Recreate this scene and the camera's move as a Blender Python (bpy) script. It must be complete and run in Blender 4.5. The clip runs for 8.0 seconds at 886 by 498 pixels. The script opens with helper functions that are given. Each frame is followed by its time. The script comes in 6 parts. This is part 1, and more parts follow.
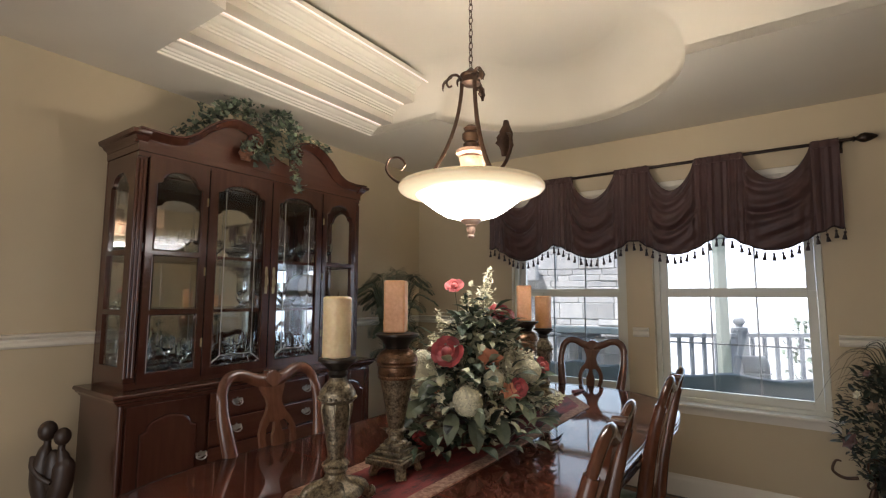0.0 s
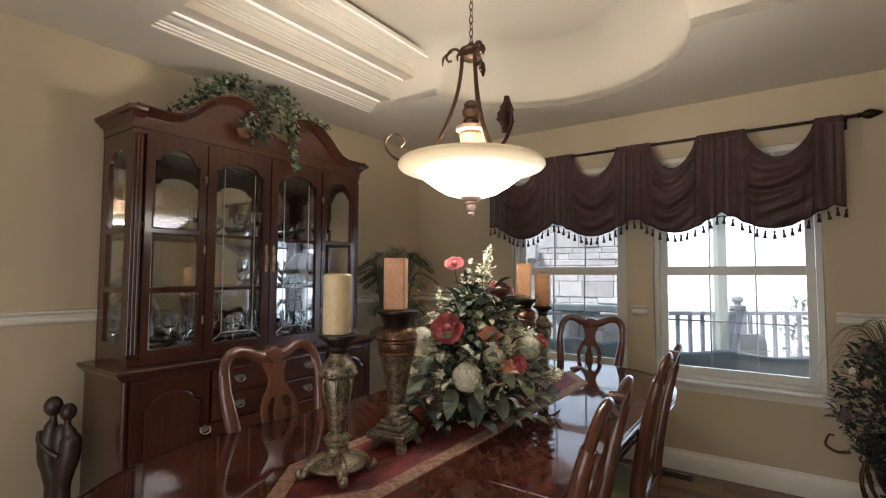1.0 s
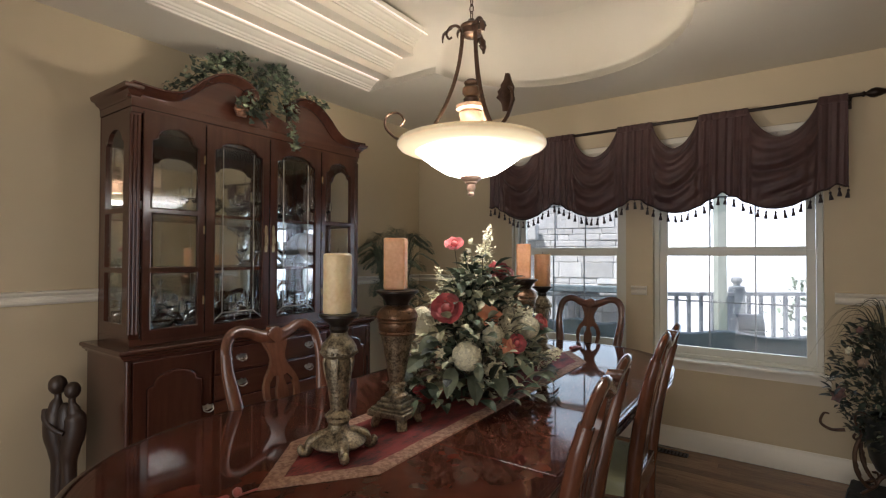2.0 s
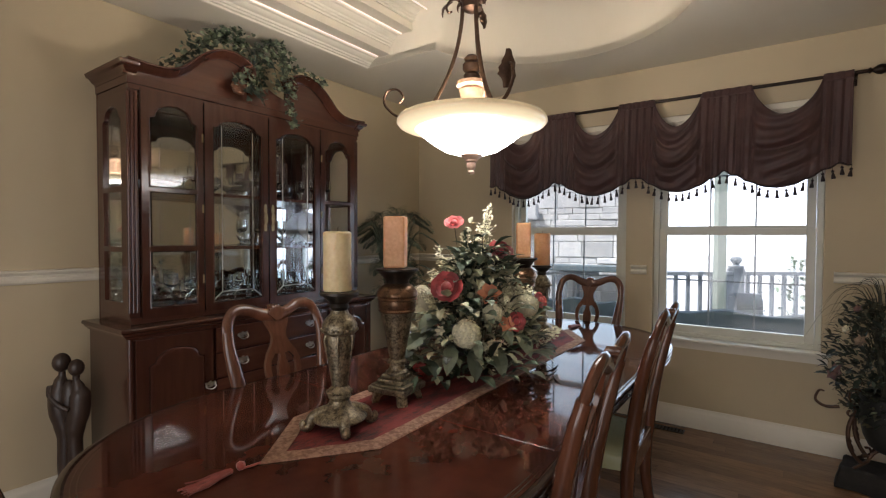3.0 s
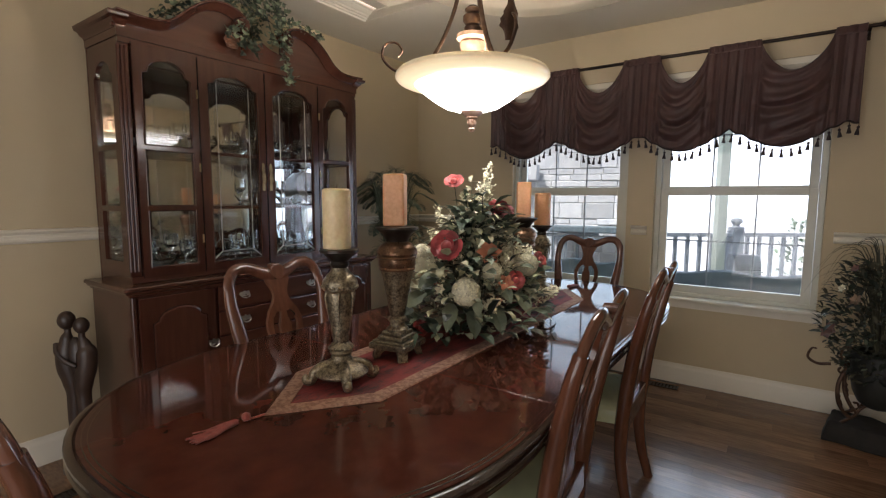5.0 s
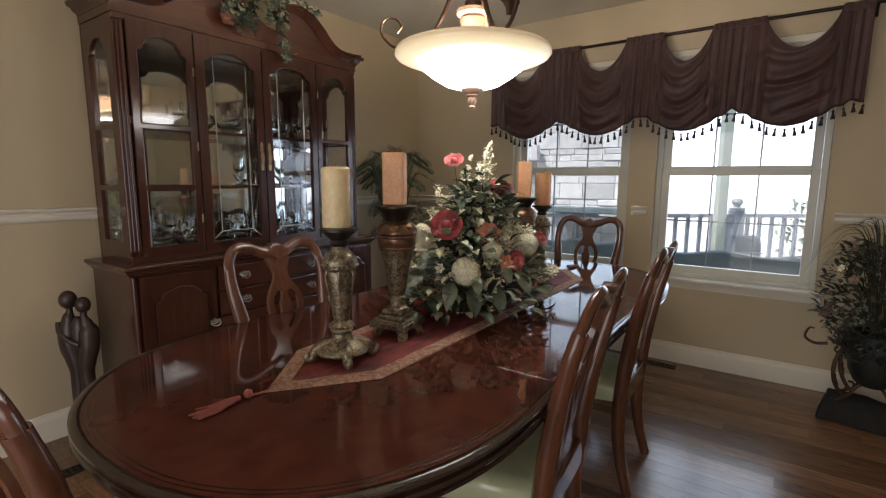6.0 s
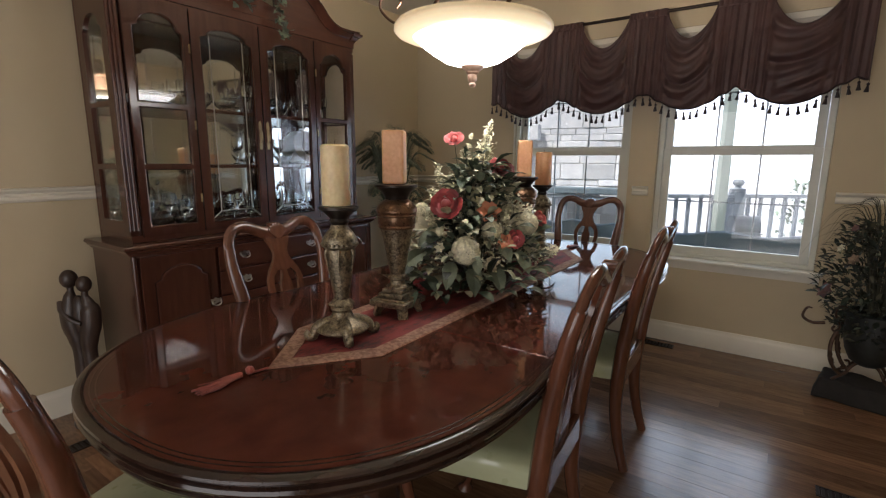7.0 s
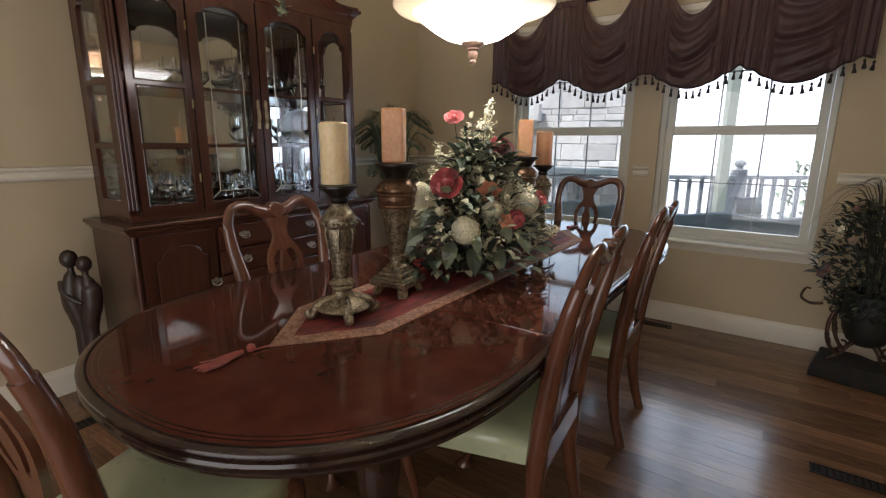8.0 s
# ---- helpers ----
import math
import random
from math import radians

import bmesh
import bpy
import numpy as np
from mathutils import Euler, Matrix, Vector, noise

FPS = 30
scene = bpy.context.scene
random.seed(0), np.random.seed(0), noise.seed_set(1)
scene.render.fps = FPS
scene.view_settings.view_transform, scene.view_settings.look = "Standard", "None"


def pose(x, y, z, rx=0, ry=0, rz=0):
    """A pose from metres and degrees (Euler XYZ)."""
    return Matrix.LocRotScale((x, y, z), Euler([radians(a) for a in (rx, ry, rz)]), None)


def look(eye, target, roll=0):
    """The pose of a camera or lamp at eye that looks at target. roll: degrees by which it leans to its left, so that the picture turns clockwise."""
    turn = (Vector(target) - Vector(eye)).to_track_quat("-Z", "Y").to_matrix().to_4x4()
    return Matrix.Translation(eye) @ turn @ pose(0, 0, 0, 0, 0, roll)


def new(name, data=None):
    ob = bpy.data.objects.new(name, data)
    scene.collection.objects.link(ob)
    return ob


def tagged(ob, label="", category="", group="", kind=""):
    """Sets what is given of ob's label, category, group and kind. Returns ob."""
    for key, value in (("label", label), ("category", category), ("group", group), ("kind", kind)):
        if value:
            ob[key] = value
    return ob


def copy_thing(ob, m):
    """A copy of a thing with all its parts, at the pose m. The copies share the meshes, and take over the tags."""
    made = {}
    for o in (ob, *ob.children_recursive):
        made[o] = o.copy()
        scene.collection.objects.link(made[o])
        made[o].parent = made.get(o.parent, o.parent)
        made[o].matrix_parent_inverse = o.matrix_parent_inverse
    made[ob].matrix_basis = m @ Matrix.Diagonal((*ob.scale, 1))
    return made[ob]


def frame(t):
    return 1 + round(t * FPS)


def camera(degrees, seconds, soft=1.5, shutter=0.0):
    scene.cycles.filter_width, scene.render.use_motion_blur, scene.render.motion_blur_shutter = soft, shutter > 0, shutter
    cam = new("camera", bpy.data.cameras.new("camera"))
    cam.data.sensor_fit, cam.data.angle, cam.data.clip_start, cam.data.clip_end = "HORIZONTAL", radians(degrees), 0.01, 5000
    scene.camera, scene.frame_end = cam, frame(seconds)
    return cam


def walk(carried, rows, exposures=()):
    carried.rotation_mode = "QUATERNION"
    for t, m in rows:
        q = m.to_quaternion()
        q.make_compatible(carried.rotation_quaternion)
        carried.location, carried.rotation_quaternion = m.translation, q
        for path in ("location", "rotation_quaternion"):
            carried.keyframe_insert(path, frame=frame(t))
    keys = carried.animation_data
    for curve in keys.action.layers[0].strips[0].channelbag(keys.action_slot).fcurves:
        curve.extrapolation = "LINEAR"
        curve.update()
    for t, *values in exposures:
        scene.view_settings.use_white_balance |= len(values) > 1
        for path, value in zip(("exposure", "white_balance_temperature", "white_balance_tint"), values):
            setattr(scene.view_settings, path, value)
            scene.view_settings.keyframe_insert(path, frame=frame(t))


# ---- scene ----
cam = camera(85.48, 8.0, soft=1.2)
PATH = [
    (0, pose(0.0000, 0.0000, 1.3700, 95.641, -0.198, 35.123)),
    (0.5, pose(-0.0003, 0.0014, 1.3678, 94.309, -0.193, 35.130)),
    (1, pose(-0.0007, 0.0027, 1.3653, 93.117, -0.190, 35.135)),
    (1.5, pose(-0.0010, 0.0039, 1.3627, 92.030, -0.188, 35.139)),
    (3, pose(-0.0019, 0.0069, 1.3538, 88.514, -0.193, 35.145)),
    (3.5, pose(-0.0022, 0.0077, 1.3504, 87.351, -0.198, 35.145)),
    (4, pose(-0.0025, 0.0083, 1.3469, 86.235, -0.205, 35.144)),
    (4.5, pose(-0.0027, 0.0089, 1.3432, 85.110, -0.214, 35.141)),
    (6, pose(-0.0035, 0.0099, 1.3309, 81.808, -0.249, 35.127)),
    (6.5, pose(-0.0037, 0.0100, 1.3265, 80.651, -0.265, 35.120)),
    (7, pose(-0.0040, 0.0100, 1.3218, 79.586, -0.282, 35.112)),
    (7.5, pose(-0.0042, 0.0099, 1.3170, 78.527, -0.301, 35.103)),
    (8, pose(-0.0044, 0.0097, 1.3120, 77.445, -0.321, 35.093)),
]
walk(cam, PATH, exposures=((0.0, 0.35, 6150, 13), (8.0, 0.35, 6150, 13)))

# ---- world and lights ----
world = bpy.data.worlds.new("sky")
scene.world = world
world.use_nodes = True
wn = world.node_tree.nodes
sky = wn.new("ShaderNodeTexSky")
sky.sky_type, sky.sun_disc = "NISHITA", False
sky.sun_elevation, sky.sun_rotation = radians(61.7), radians(210)
world.node_tree.links.new(sky.outputs[0], wn["Background"].inputs["Color"])
wn["Background"].inputs["Strength"].default_value = 0.15

sun = new("sun", bpy.data.lights.new("sun", "SUN"))
sun.data.energy, sun.data.angle, sun.data.color = 5.0, radians(0.6), (1.0, 0.95, 0.88)
sun.matrix_world = look((-4, -1, 15), (0, 6, 0))

for wx, ww in ((-1.45, 0.92), (-0.28, 0.94)):
    sky_lamp = new("window_daylight", bpy.data.lights.new("window_daylight", "AREA"))
    sky_lamp.data.shape, sky_lamp.data.size, sky_lamp.data.size_y = "RECTANGLE", ww, 1.05
    sky_lamp.data.energy, sky_lamp.data.color = 3.6, (0.58, 0.80, 1.0)
    sky_lamp.matrix_world = pose(wx, 4.06, 1.22, -90, 0, 0)

# Fill from behind the camera, standing for light of an unseen room.
fill_lamp = new("added_opening_fill", bpy.data.lights.new("added_opening_fill", "AREA"))
fill_lamp.data.shape, fill_lamp.data.size, fill_lamp.data.size_y = "RECTANGLE", 2.5, 2.1
fill_lamp.data.energy, fill_lamp.data.color = 35.0, (1.0, 0.95, 0.89)
fill_lamp.matrix_world = pose(-0.6, -1.76, 1.10, 90, 0, 0)

bulb = new("bowl_bulb", bpy.data.lights.new("bowl_bulb", "POINT"))
bulb.data.energy, bulb.data.color, bulb.data.shadow_soft_size = 37.0, (1.0, 0.86, 0.68), 0.05
bulb.location = (-1.105, 1.785, 1.822)


# ---- materials ----
def material(name, base, second=None, rough=0.5, metal=0.0, scale=6.0, stretch=(1, 1, 1), bump=0.0, bump_scale=60.0,
             fine=0.25, coat=0.0, emit=None, emit_strength=0.0, spread=0.0, rough_var=0.1, transmission=0.0, sheen=0.0, sub=0.0, ramp=(0.3, 0.7)):
    """A surface with coarse and fine colour variation, uneven gloss and relief, in metres."""
    m = bpy.data.materials.new(name)
    m.use_nodes = True
    n, l = m.node_tree.nodes, m.node_tree.links
    b = n["Principled BSDF"]
    second = second or tuple(c * 0.75 for c in base)
    co = n.new("ShaderNodeTexCoord")
    mp = n.new("ShaderNodeMapping")
    mp.inputs["Scale"].default_value = stretch
    l.new(co.outputs["Object"], mp.inputs["Vector"])
    big = n.new("ShaderNodeTexNoise")
    big.inputs["Scale"].default_value, big.inputs["Detail"].default_value = scale, 5
    small = n.new("ShaderNodeTexNoise")
    small.inputs["Scale"].default_value, small.inputs["Detail"].default_value = bump_scale, 4
    l.new(mp.outputs[0], big.inputs["Vector"])
    l.new(mp.outputs[0], small.inputs["Vector"])
    mixv = n.new("ShaderNodeMix")
    mixv.inputs["Factor"].default_value = fine
    l.new(big.outputs["Fac"], mixv.inputs["A"])
    l.new(small.outputs["Fac"], mixv.inputs["B"])
    rp = n.new("ShaderNodeValToRGB")
    rp.color_ramp.elements[0].position, rp.color_ramp.elements[1].position = ramp
    rp.color_ramp.elements[0].color, rp.color_ramp.elements[1].color = (*second, 1), (*base, 1)
    l.new(mixv.outputs["Result"], rp.inputs["Fac"])
    colour = rp.outputs["Color"]
    if spread:
        info = n.new("ShaderNodeObjectInfo")
        geo_node = n.new("ShaderNodeNewGeometry")
        add = n.new("ShaderNodeMath")
        add.operation = "ADD"
        l.new(info.outputs["Random"], add.inputs[0])
        l.new(geo_node.outputs["Random Per Island"], add.inputs[1])
        fr = n.new("ShaderNodeMath")
        fr.operation = "FRACT"
        l.new(add.outputs[0], fr.inputs[0])
        rng = n.new("ShaderNodeMapRange")
        rng.inputs["To Min"].default_value, rng.inputs["To Max"].default_value = 1 - spread, 1 + spread
        l.new(fr.outputs[0], rng.inputs["Value"])
        hsv = n.new("ShaderNodeHueSaturation")
        l.new(rng.outputs["Result"], hsv.inputs["Value"])
        l.new(colour, hsv.inputs["Color"])
        colour = hsv.outputs["Color"]
    l.new(colour, b.inputs["Base Color"])
    rr = n.new("ShaderNodeMapRange")
    rr.inputs["To Min"].default_value, rr.inputs["To Max"].default_value = max(0.02, rough - rough_var), min(1.0, rough + rough_var)
    l.new(small.outputs["Fac"], rr.inputs["Value"])
    l.new(rr.outputs["Result"], b.inputs["Roughness"])
    b.inputs["Metallic"].default_value = metal
    b.inputs["Coat Weight"].default_value = coat
    b.inputs["Coat Roughness"].default_value = 0.08
    b.inputs["Transmission Weight"].default_value = transmission
    b.inputs["Sheen Weight"].default_value = sheen
    if sub:
        b.inputs["Subsurface Weight"].default_value = sub
        b.inputs["Subsurface Radius"].default_value = (0.03, 0.015, 0.006)
        b.inputs["Subsurface Scale"].default_value = 1.0
    if bump:
        bp = n.new("ShaderNodeBump")
        bp.inputs["Strength"].default_value, bp.inputs["Distance"].default_value = min(1.0, bump), 0.004
        l.new(small.outputs["Fac"], bp.inputs["Height"])
        l.new(bp.outputs[0], b.inputs["Normal"])
    if emit:
        b.inputs["Emission Color"].default_value = (*emit, 1)
        b.inputs["Emission Strength"].default_value = emit_strength
    return m


def clear_glass(name, tint=(1, 1, 1), gloss=0.03):
    """A thin pane: mostly clear, with a mirror-like gloss at grazing angles."""
    m = bpy.data.materials.new(name)
    m.use_nodes = True
    n, l = m.node_tree.nodes, m.node_tree.links
    n.remove(n["Principled BSDF"])
    tr, gl, mx, fr = (n.new(k) for k in ("ShaderNodeBsdfTransparent", "ShaderNodeBsdfGlossy", "ShaderNodeMixShader", "ShaderNodeLayerWeight"))
    tr.inputs["Color"].default_value = (*tint, 1)
    gl.inputs["Roughness"].default_value = gloss
    fr.inputs["Blend"].default_value = 0.5
    pw = n.new("ShaderNodeMath")
    pw.operation = "POWER"
    pw.inputs[1].default_value = 5.0
    l.new(fr.outputs["Facing"], pw.inputs[0])
    ad = n.new("ShaderNodeMapRange")
    ad.inputs["To Min"].default_value, ad.inputs["To Max"].default_value = 0.045, 1.0
    l.new(pw.outputs[0], ad.inputs["Value"])
    l.new(ad.outputs[0], mx.inputs[0])
    l.new(tr.outputs[0], mx.inputs[1])
    l.new(gl.outputs[0], mx.inputs[2])
    l.new(mx.outputs[0], n["Material Output"].inputs["Surface"])
    return m


WALL = material("beige_wall_paint", (0.56, 0.470, 0.318), (0.52, 0.436, 0.294), rough=0.65, scale=1.3, bump=0.12, bump_scale=180, fine=0.1)
CEIL = material("warm_white_ceiling_paint", (0.68, 0.63, 0.53), (0.64, 0.59, 0.49), rough=0.75, scale=1.5, bump=0.15, bump_scale=160, fine=0.1)
TRIM = material("cream_trim_paint", (0.76, 0.72, 0.62), (0.72, 0.68, 0.58), rough=0.38, scale=3, bump=0.03, bump_scale=90, fine=0.1)
VINYL = material("white_window_vinyl", (0.66, 0.66, 0.58), (0.60, 0.60, 0.52), rough=0.35, scale=5)
MUNTIN = material("grey_glazing_bar", (0.26, 0.29, 0.30), (0.21, 0.24, 0.25), rough=0.4, scale=8)
ROPE = material("rope_light", (0.9, 0.8, 0.7), rough=0.5, emit=(1.0, 0.78, 0.66), emit_strength=0.72)
CHERRY = material("dark_cherry_wood", (0.084, 0.0290, 0.0175), (0.040, 0.0135, 0.0085), rough=0.22, rough_var=0.04, scale=5, stretch=(1, 1, 0.10), bump_scale=40, fine=0.3, coat=0.35)
CHERRY_H = material("dark_cherry_wood_crossgrain", (0.084, 0.0290, 0.0175), (0.040, 0.0135, 0.0085), rough=0.22, rough_var=0.04, scale=5, stretch=(1, 0.10, 1), bump_scale=40, fine=0.3, coat=0.35)
CHAIRWOOD = material("reddish_brown_chair_wood", (0.165, 0.063, 0.034), (0.066, 0.024, 0.014), rough=0.22, scale=8, stretch=(1, 1, 0.15), bump=0.04, bump_scale=70, fine=0.35, coat=0.5)
TABLEWOOD = material("polished_mahogany_veneer", (0.118, 0.034, 0.021), (0.032, 0.0115, 0.0082), rough=0.055, rough_var=0.015, scale=3.4, stretch=(1.0, 0.8, 1), bump_scale=13, fine=0.45, ramp=(0.28, 0.74))
TABLEWOOD.node_tree.nodes["Principled BSDF"].inputs["Specular IOR Level"].default_value = 0.30
TABLEEDGE = material("dark_table_moulding", (0.036, 0.018, 0.013), (0.018, 0.010, 0.007), rough=0.16, scale=9, bump=0.03, bump_scale=70, coat=0.15)
GLASS = clear_glass("clear_glass")


# ---- building helpers ----
def part(name, bm, mat, parent=None, label="", smooth=None):
    """Links a bmesh as one mesh object under a thing or a part."""
    me = bpy.data.meshes.new(name)
    bmesh.ops.recalc_face_normals(bm, faces=bm.faces)
    bm.to_mesh(me)
    bm.free()
    me.materials.append(mat)
    if smooth is not None:
        for p in me.polygons:
            p.use_smooth = True
        me.set_sharp_from_angle(angle=radians(smooth))
    ob = new(name, me)
    if parent is not None:
        ob.parent = parent
    if label:
        tagged(ob, label)
    return ob


def thing(name, label, category, at=(0, 0, 0), rz=0.0, group="", kind=""):
    """An empty at the thing's base, that parents its parts."""
    ob = new(name)
    ob.empty_display_size = 0.1
    ob.matrix_basis = pose(*at, 0, 0, rz)
    return tagged(ob, label, category, group, kind)


def structure(name, bm, mat, label, category, smooth=None):
    return tagged(part(name, bm, mat, None, "", smooth), label, category, "", "structure")


def box(bm, x0, x1, y0, y1, z0, z1, bevel=0.0, seg=2):
    geom = bmesh.ops.create_cube(bm, size=1.0)["verts"]
    bmesh.ops.scale(bm, vec=(x1 - x0, y1 - y0, z1 - z0), verts=geom)
    bmesh.ops.translate(bm, vec=((x0 + x1) / 2, (y0 + y1) / 2, (z0 + z1) / 2), verts=geom)
    if bevel:
        edges = list({e for v in geom for e in v.link_edges})
        bmesh.ops.bevel(bm, geom=edges, offset=bevel, segments=seg, affect="EDGES", profile=0.6)
    return bm


def boxed(*a, **k):
    return box(bmesh.new(), *a, **k)


def lathe(profile, seg=32, bm=None, at=(0, 0, 0)):
    """Turns (radius, height) pairs round the z axis; a radius of 0 closes the end."""
    bm = bm or bmesh.new()
    rings = []
    for r, z in profile:
        if r < 1e-5:
            rings.append([bm.verts.new((at[0], at[1], at[2] + z))])
        else:
            rings.append([bm.verts.new((at[0] + r * math.cos(2 * math.pi * i / seg), at[1] + r * math.sin(2 * math.pi * i / seg), at[2] + z)) for i in range(seg)])
    for a, b in zip(rings, rings[1:]):
        for i in range(seg):
            j = (i + 1) % seg
            if len(a) == 1 and len(b) > 1:
                bm.faces.new((a[0], b[i], b[j]))
            elif len(b) == 1 and len(a) > 1:
                bm.faces.new((a[i], a[j], b[0]))
            elif len(a) > 1:
                bm.faces.new((a[i], a[j], b[j], b[i]))
    return bm


def smooth_line(points, steps=6):
    """A Catmull-Rom line through points."""
    pts = [Vector(p) for p in points]
    pts = [2 * pts[0] - pts[1]] + pts + [2 * pts[-1] - pts[-2]]
    out = []
    for a, b, c, d in zip(pts, pts[1:], pts[2:], pts[3:]):
        for k in range(steps):
            t = k / steps
            out.append(0.5 * ((2 * b) + (c - a) * t + (2 * a - 5 * b + 4 * c - d) * t * t + (3 * b - a - 3 * c + d) * t ** 3))
    out.append(pts[-2])
    return out


def tube(points, radius, seg=8, bm=None, flat=1.0, up=(0, 0, 1), caps=True):
    """A round or flattened bar along points; radius may be a function of 0..1 or a number."""
    bm = bm or bmesh.new()
    pts = [Vector(p) for p in points]
    rings = []
    n = len(pts)
    side = None
    for i, p in enumerate(pts):
        d = (pts[min(i + 1, n - 1)] - pts[max(i - 1, 0)]).normalized()
        if side is None:
            u = Vector(up)
            if abs(u.dot(d)) > 0.95:
                u = Vector((0, 1, 0)) if abs(d.y) < 0.9 else Vector((1, 0, 0))
            side = d.cross(u).normalized()
        else:
            side = (side - d * side.dot(d)).normalized()
        nrm = side.cross(d).normalized()
        r = radius(i / max(1, n - 1)) if callable(radius) else radius
        rings.append([bm.verts.new(p + side * math.cos(2 * math.pi * k / seg) * r + nrm * math.sin(2 * math.pi * k / seg) * r * flat) for k in range(seg)])
    for a, b in zip(rings, rings[1:]):
        for k in range(seg):
            bm.faces.new((a[k], a[(k + 1) % seg], b[(k + 1) % seg], b[k]))
    if caps:
        bm.faces.new(rings[0])
        bm.faces.new(list(reversed(rings[-1])))
    return bm


def slab(outline, h0, h1, place=None, bm=None, bevel=0.0, holes=()):
    """A plate with a given outline (u, v), from height h0 to h1; place turns (u, v, h) into the world."""
    bm = bm or bmesh.new()
    place = place or (lambda u, v, w: (u, v, w))
    tmp = bmesh.new()
    loops = []
    for ring in (outline, *holes):
        vs = [tmp.verts.new((u, v, 0)) for u, v in ring]
        loops.append([tmp.edges.new((vs[i], vs[(i + 1) % len(vs)])) for i in range(len(vs))])
    bmesh.ops.triangle_fill(tmp, use_beauty=True, use_dissolve=False, edges=[e for lp in loops for e in lp])
    base = [f for f in tmp.faces]
    for f in base:
        if f.normal.z < 0:
            f.normal_flip()
    ext = bmesh.ops.extrude_face_region(tmp, geom=base)
    top = [g for g in ext["geom"] if isinstance(g, bmesh.types.BMVert)]
    for v in top:
        v.co.z = h1
    for v in tmp.verts:
        if v not in set(top):
            v.co.z = h0
    if bevel:
        rim = [e for e in tmp.edges if len(e.link_faces) == 2 and abs(e.link_faces[0].normal.z) + abs(e.link_faces[1].normal.z) < 1.5
               and abs(abs(e.link_faces[0].normal.z) - abs(e.link_faces[1].normal.z)) > 0.5]
        tmp.normal_update()
        bmesh.ops.bevel(tmp, geom=rim, offset=bevel, segments=2, affect="EDGES", profile=0.6)
    table = {}
    for v in tmp.verts:
        table[v] = bm.verts.new(place(*v.co))
    for f in tmp.faces:
        try:
            bm.faces.new([table[v] for v in f.verts])
        except ValueError:
            pass
    tmp.free()
    return bm


def sweep(profile, path, closed=False, bm=None, place=None):
    """Runs a (out, up) profile along a flat path of (x, y) points, with mitred corners; out is to the path's right."""
    bm = bm or bmesh.new()
    pts = [Vector((x, y)) for x, y in path]
    n = len(pts)
    rings = []
    for i, p in enumerate(pts):
        a = pts[(i - 1) % n] if closed or i else None
        b = pts[(i + 1) % n] if closed or i < n - 1 else None
        d1 = (p - a).normalized() if a is not None else (b - p).normalized()
        d2 = (b - p).normalized() if b is not None else d1
        n1, n2 = Vector((d1.y, -d1.x)), Vector((d2.y, -d2.x))
        m = (n1 + n2)
        m = m / max(0.2, m.dot(n1)) if m.length > 1e-6 else n1
        ring = []
        for o, u in profile:
            q = p + m * o
            ring.append(bm.verts.new(place(q.x, q.y, u) if place else (q.x, q.y, u)))
        rings.append(ring)
    pairs = list(zip(rings, rings[1:])) + ([(rings[-1], rings[0])] if closed else [])
    k = len(profile)
    for a, b in pairs:
        for j in range(k):
            bm.faces.new((a[j], a[(j + 1) % k], b[(j + 1) % k], b[j]))
    if not closed:
        bm.faces.new(rings[0])
        bm.faces.new(list(reversed(rings[-1])))
    return bm


def arc(cx, cy, r, a0, a1, n):
    return [(cx + r * math.cos(radians(a0 + (a1 - a0) * i / n)), cy + r * math.sin(radians(a0 + (a1 - a0) * i / n))) for i in range(n + 1)]


# ---- the room ----
XL, XR, YN, YW, CH = -2.97, 1.35, -1.70, 3.80, 2.60
WZ0, WZ1 = 0.615, 2.225
WINDOWS = ((-1.93, -0.965), (-0.775, 0.22))

FLOORBED = material("floor_joint_shadow", (0.02, 0.012, 0.008), rough=0.9)
structure("floor", boxed(XL, XR, YN, YW, -0.10, -0.004), FLOORBED, "hardwood plank floor in medium brown oak", "floor")

bm = bmesh.new()
box(bm, XL - 0.12, XL, YN - 0.12, YW + 0.30, -0.10, CH)
structure("wall_west", bm, WALL, "beige painted wall with a cream chair rail", "wall")
bm = bmesh.new()
xs = [XL, WINDOWS[0][0], WINDOWS[0][1], WINDOWS[1][0], WINDOWS[1][1], XR]
for i in (0, 2, 4):
    box(bm, xs[i], xs[i + 1], YW, YW + 0.16, -0.10, CH)
for a, b in WINDOWS:
    box(bm, a, b, YW, YW + 0.16, -0.10, WZ0)
    box(bm, a, b, YW, YW + 0.16, WZ1, CH)
bmesh.ops.remove_doubles(bm, verts=bm.verts, dist=1e-5)
structure("wall_north", bm, WALL, "beige painted wall with two double-hung windows", "wall")
structure("wall_east", boxed(XR, XR + 0.12, YN - 0.12, YW + 0.30, -0.10, CH), WALL, "plain beige painted wall", "wall")
# Unseen wall; its opening is added to hold the fill lamp.
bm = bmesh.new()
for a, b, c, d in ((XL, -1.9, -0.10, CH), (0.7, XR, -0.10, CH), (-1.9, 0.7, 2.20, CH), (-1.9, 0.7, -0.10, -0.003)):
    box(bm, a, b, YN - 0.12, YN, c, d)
structure("wall_south", bm, WALL, "unseen beige wall with an opening added for fill light", "wall")
# Unseen shell added behind the opening to keep the sun out.
bm = bmesh.new()
for a in ((-2.4, -2.3, -4.6, YN - 0.121, -0.10, CH), (1.1, 1.2, -4.6, YN - 0.121, -0.10, CH), (-2.4, 1.2, -4.7, -4.6, -0.10, CH)):
    box(bm, *a)
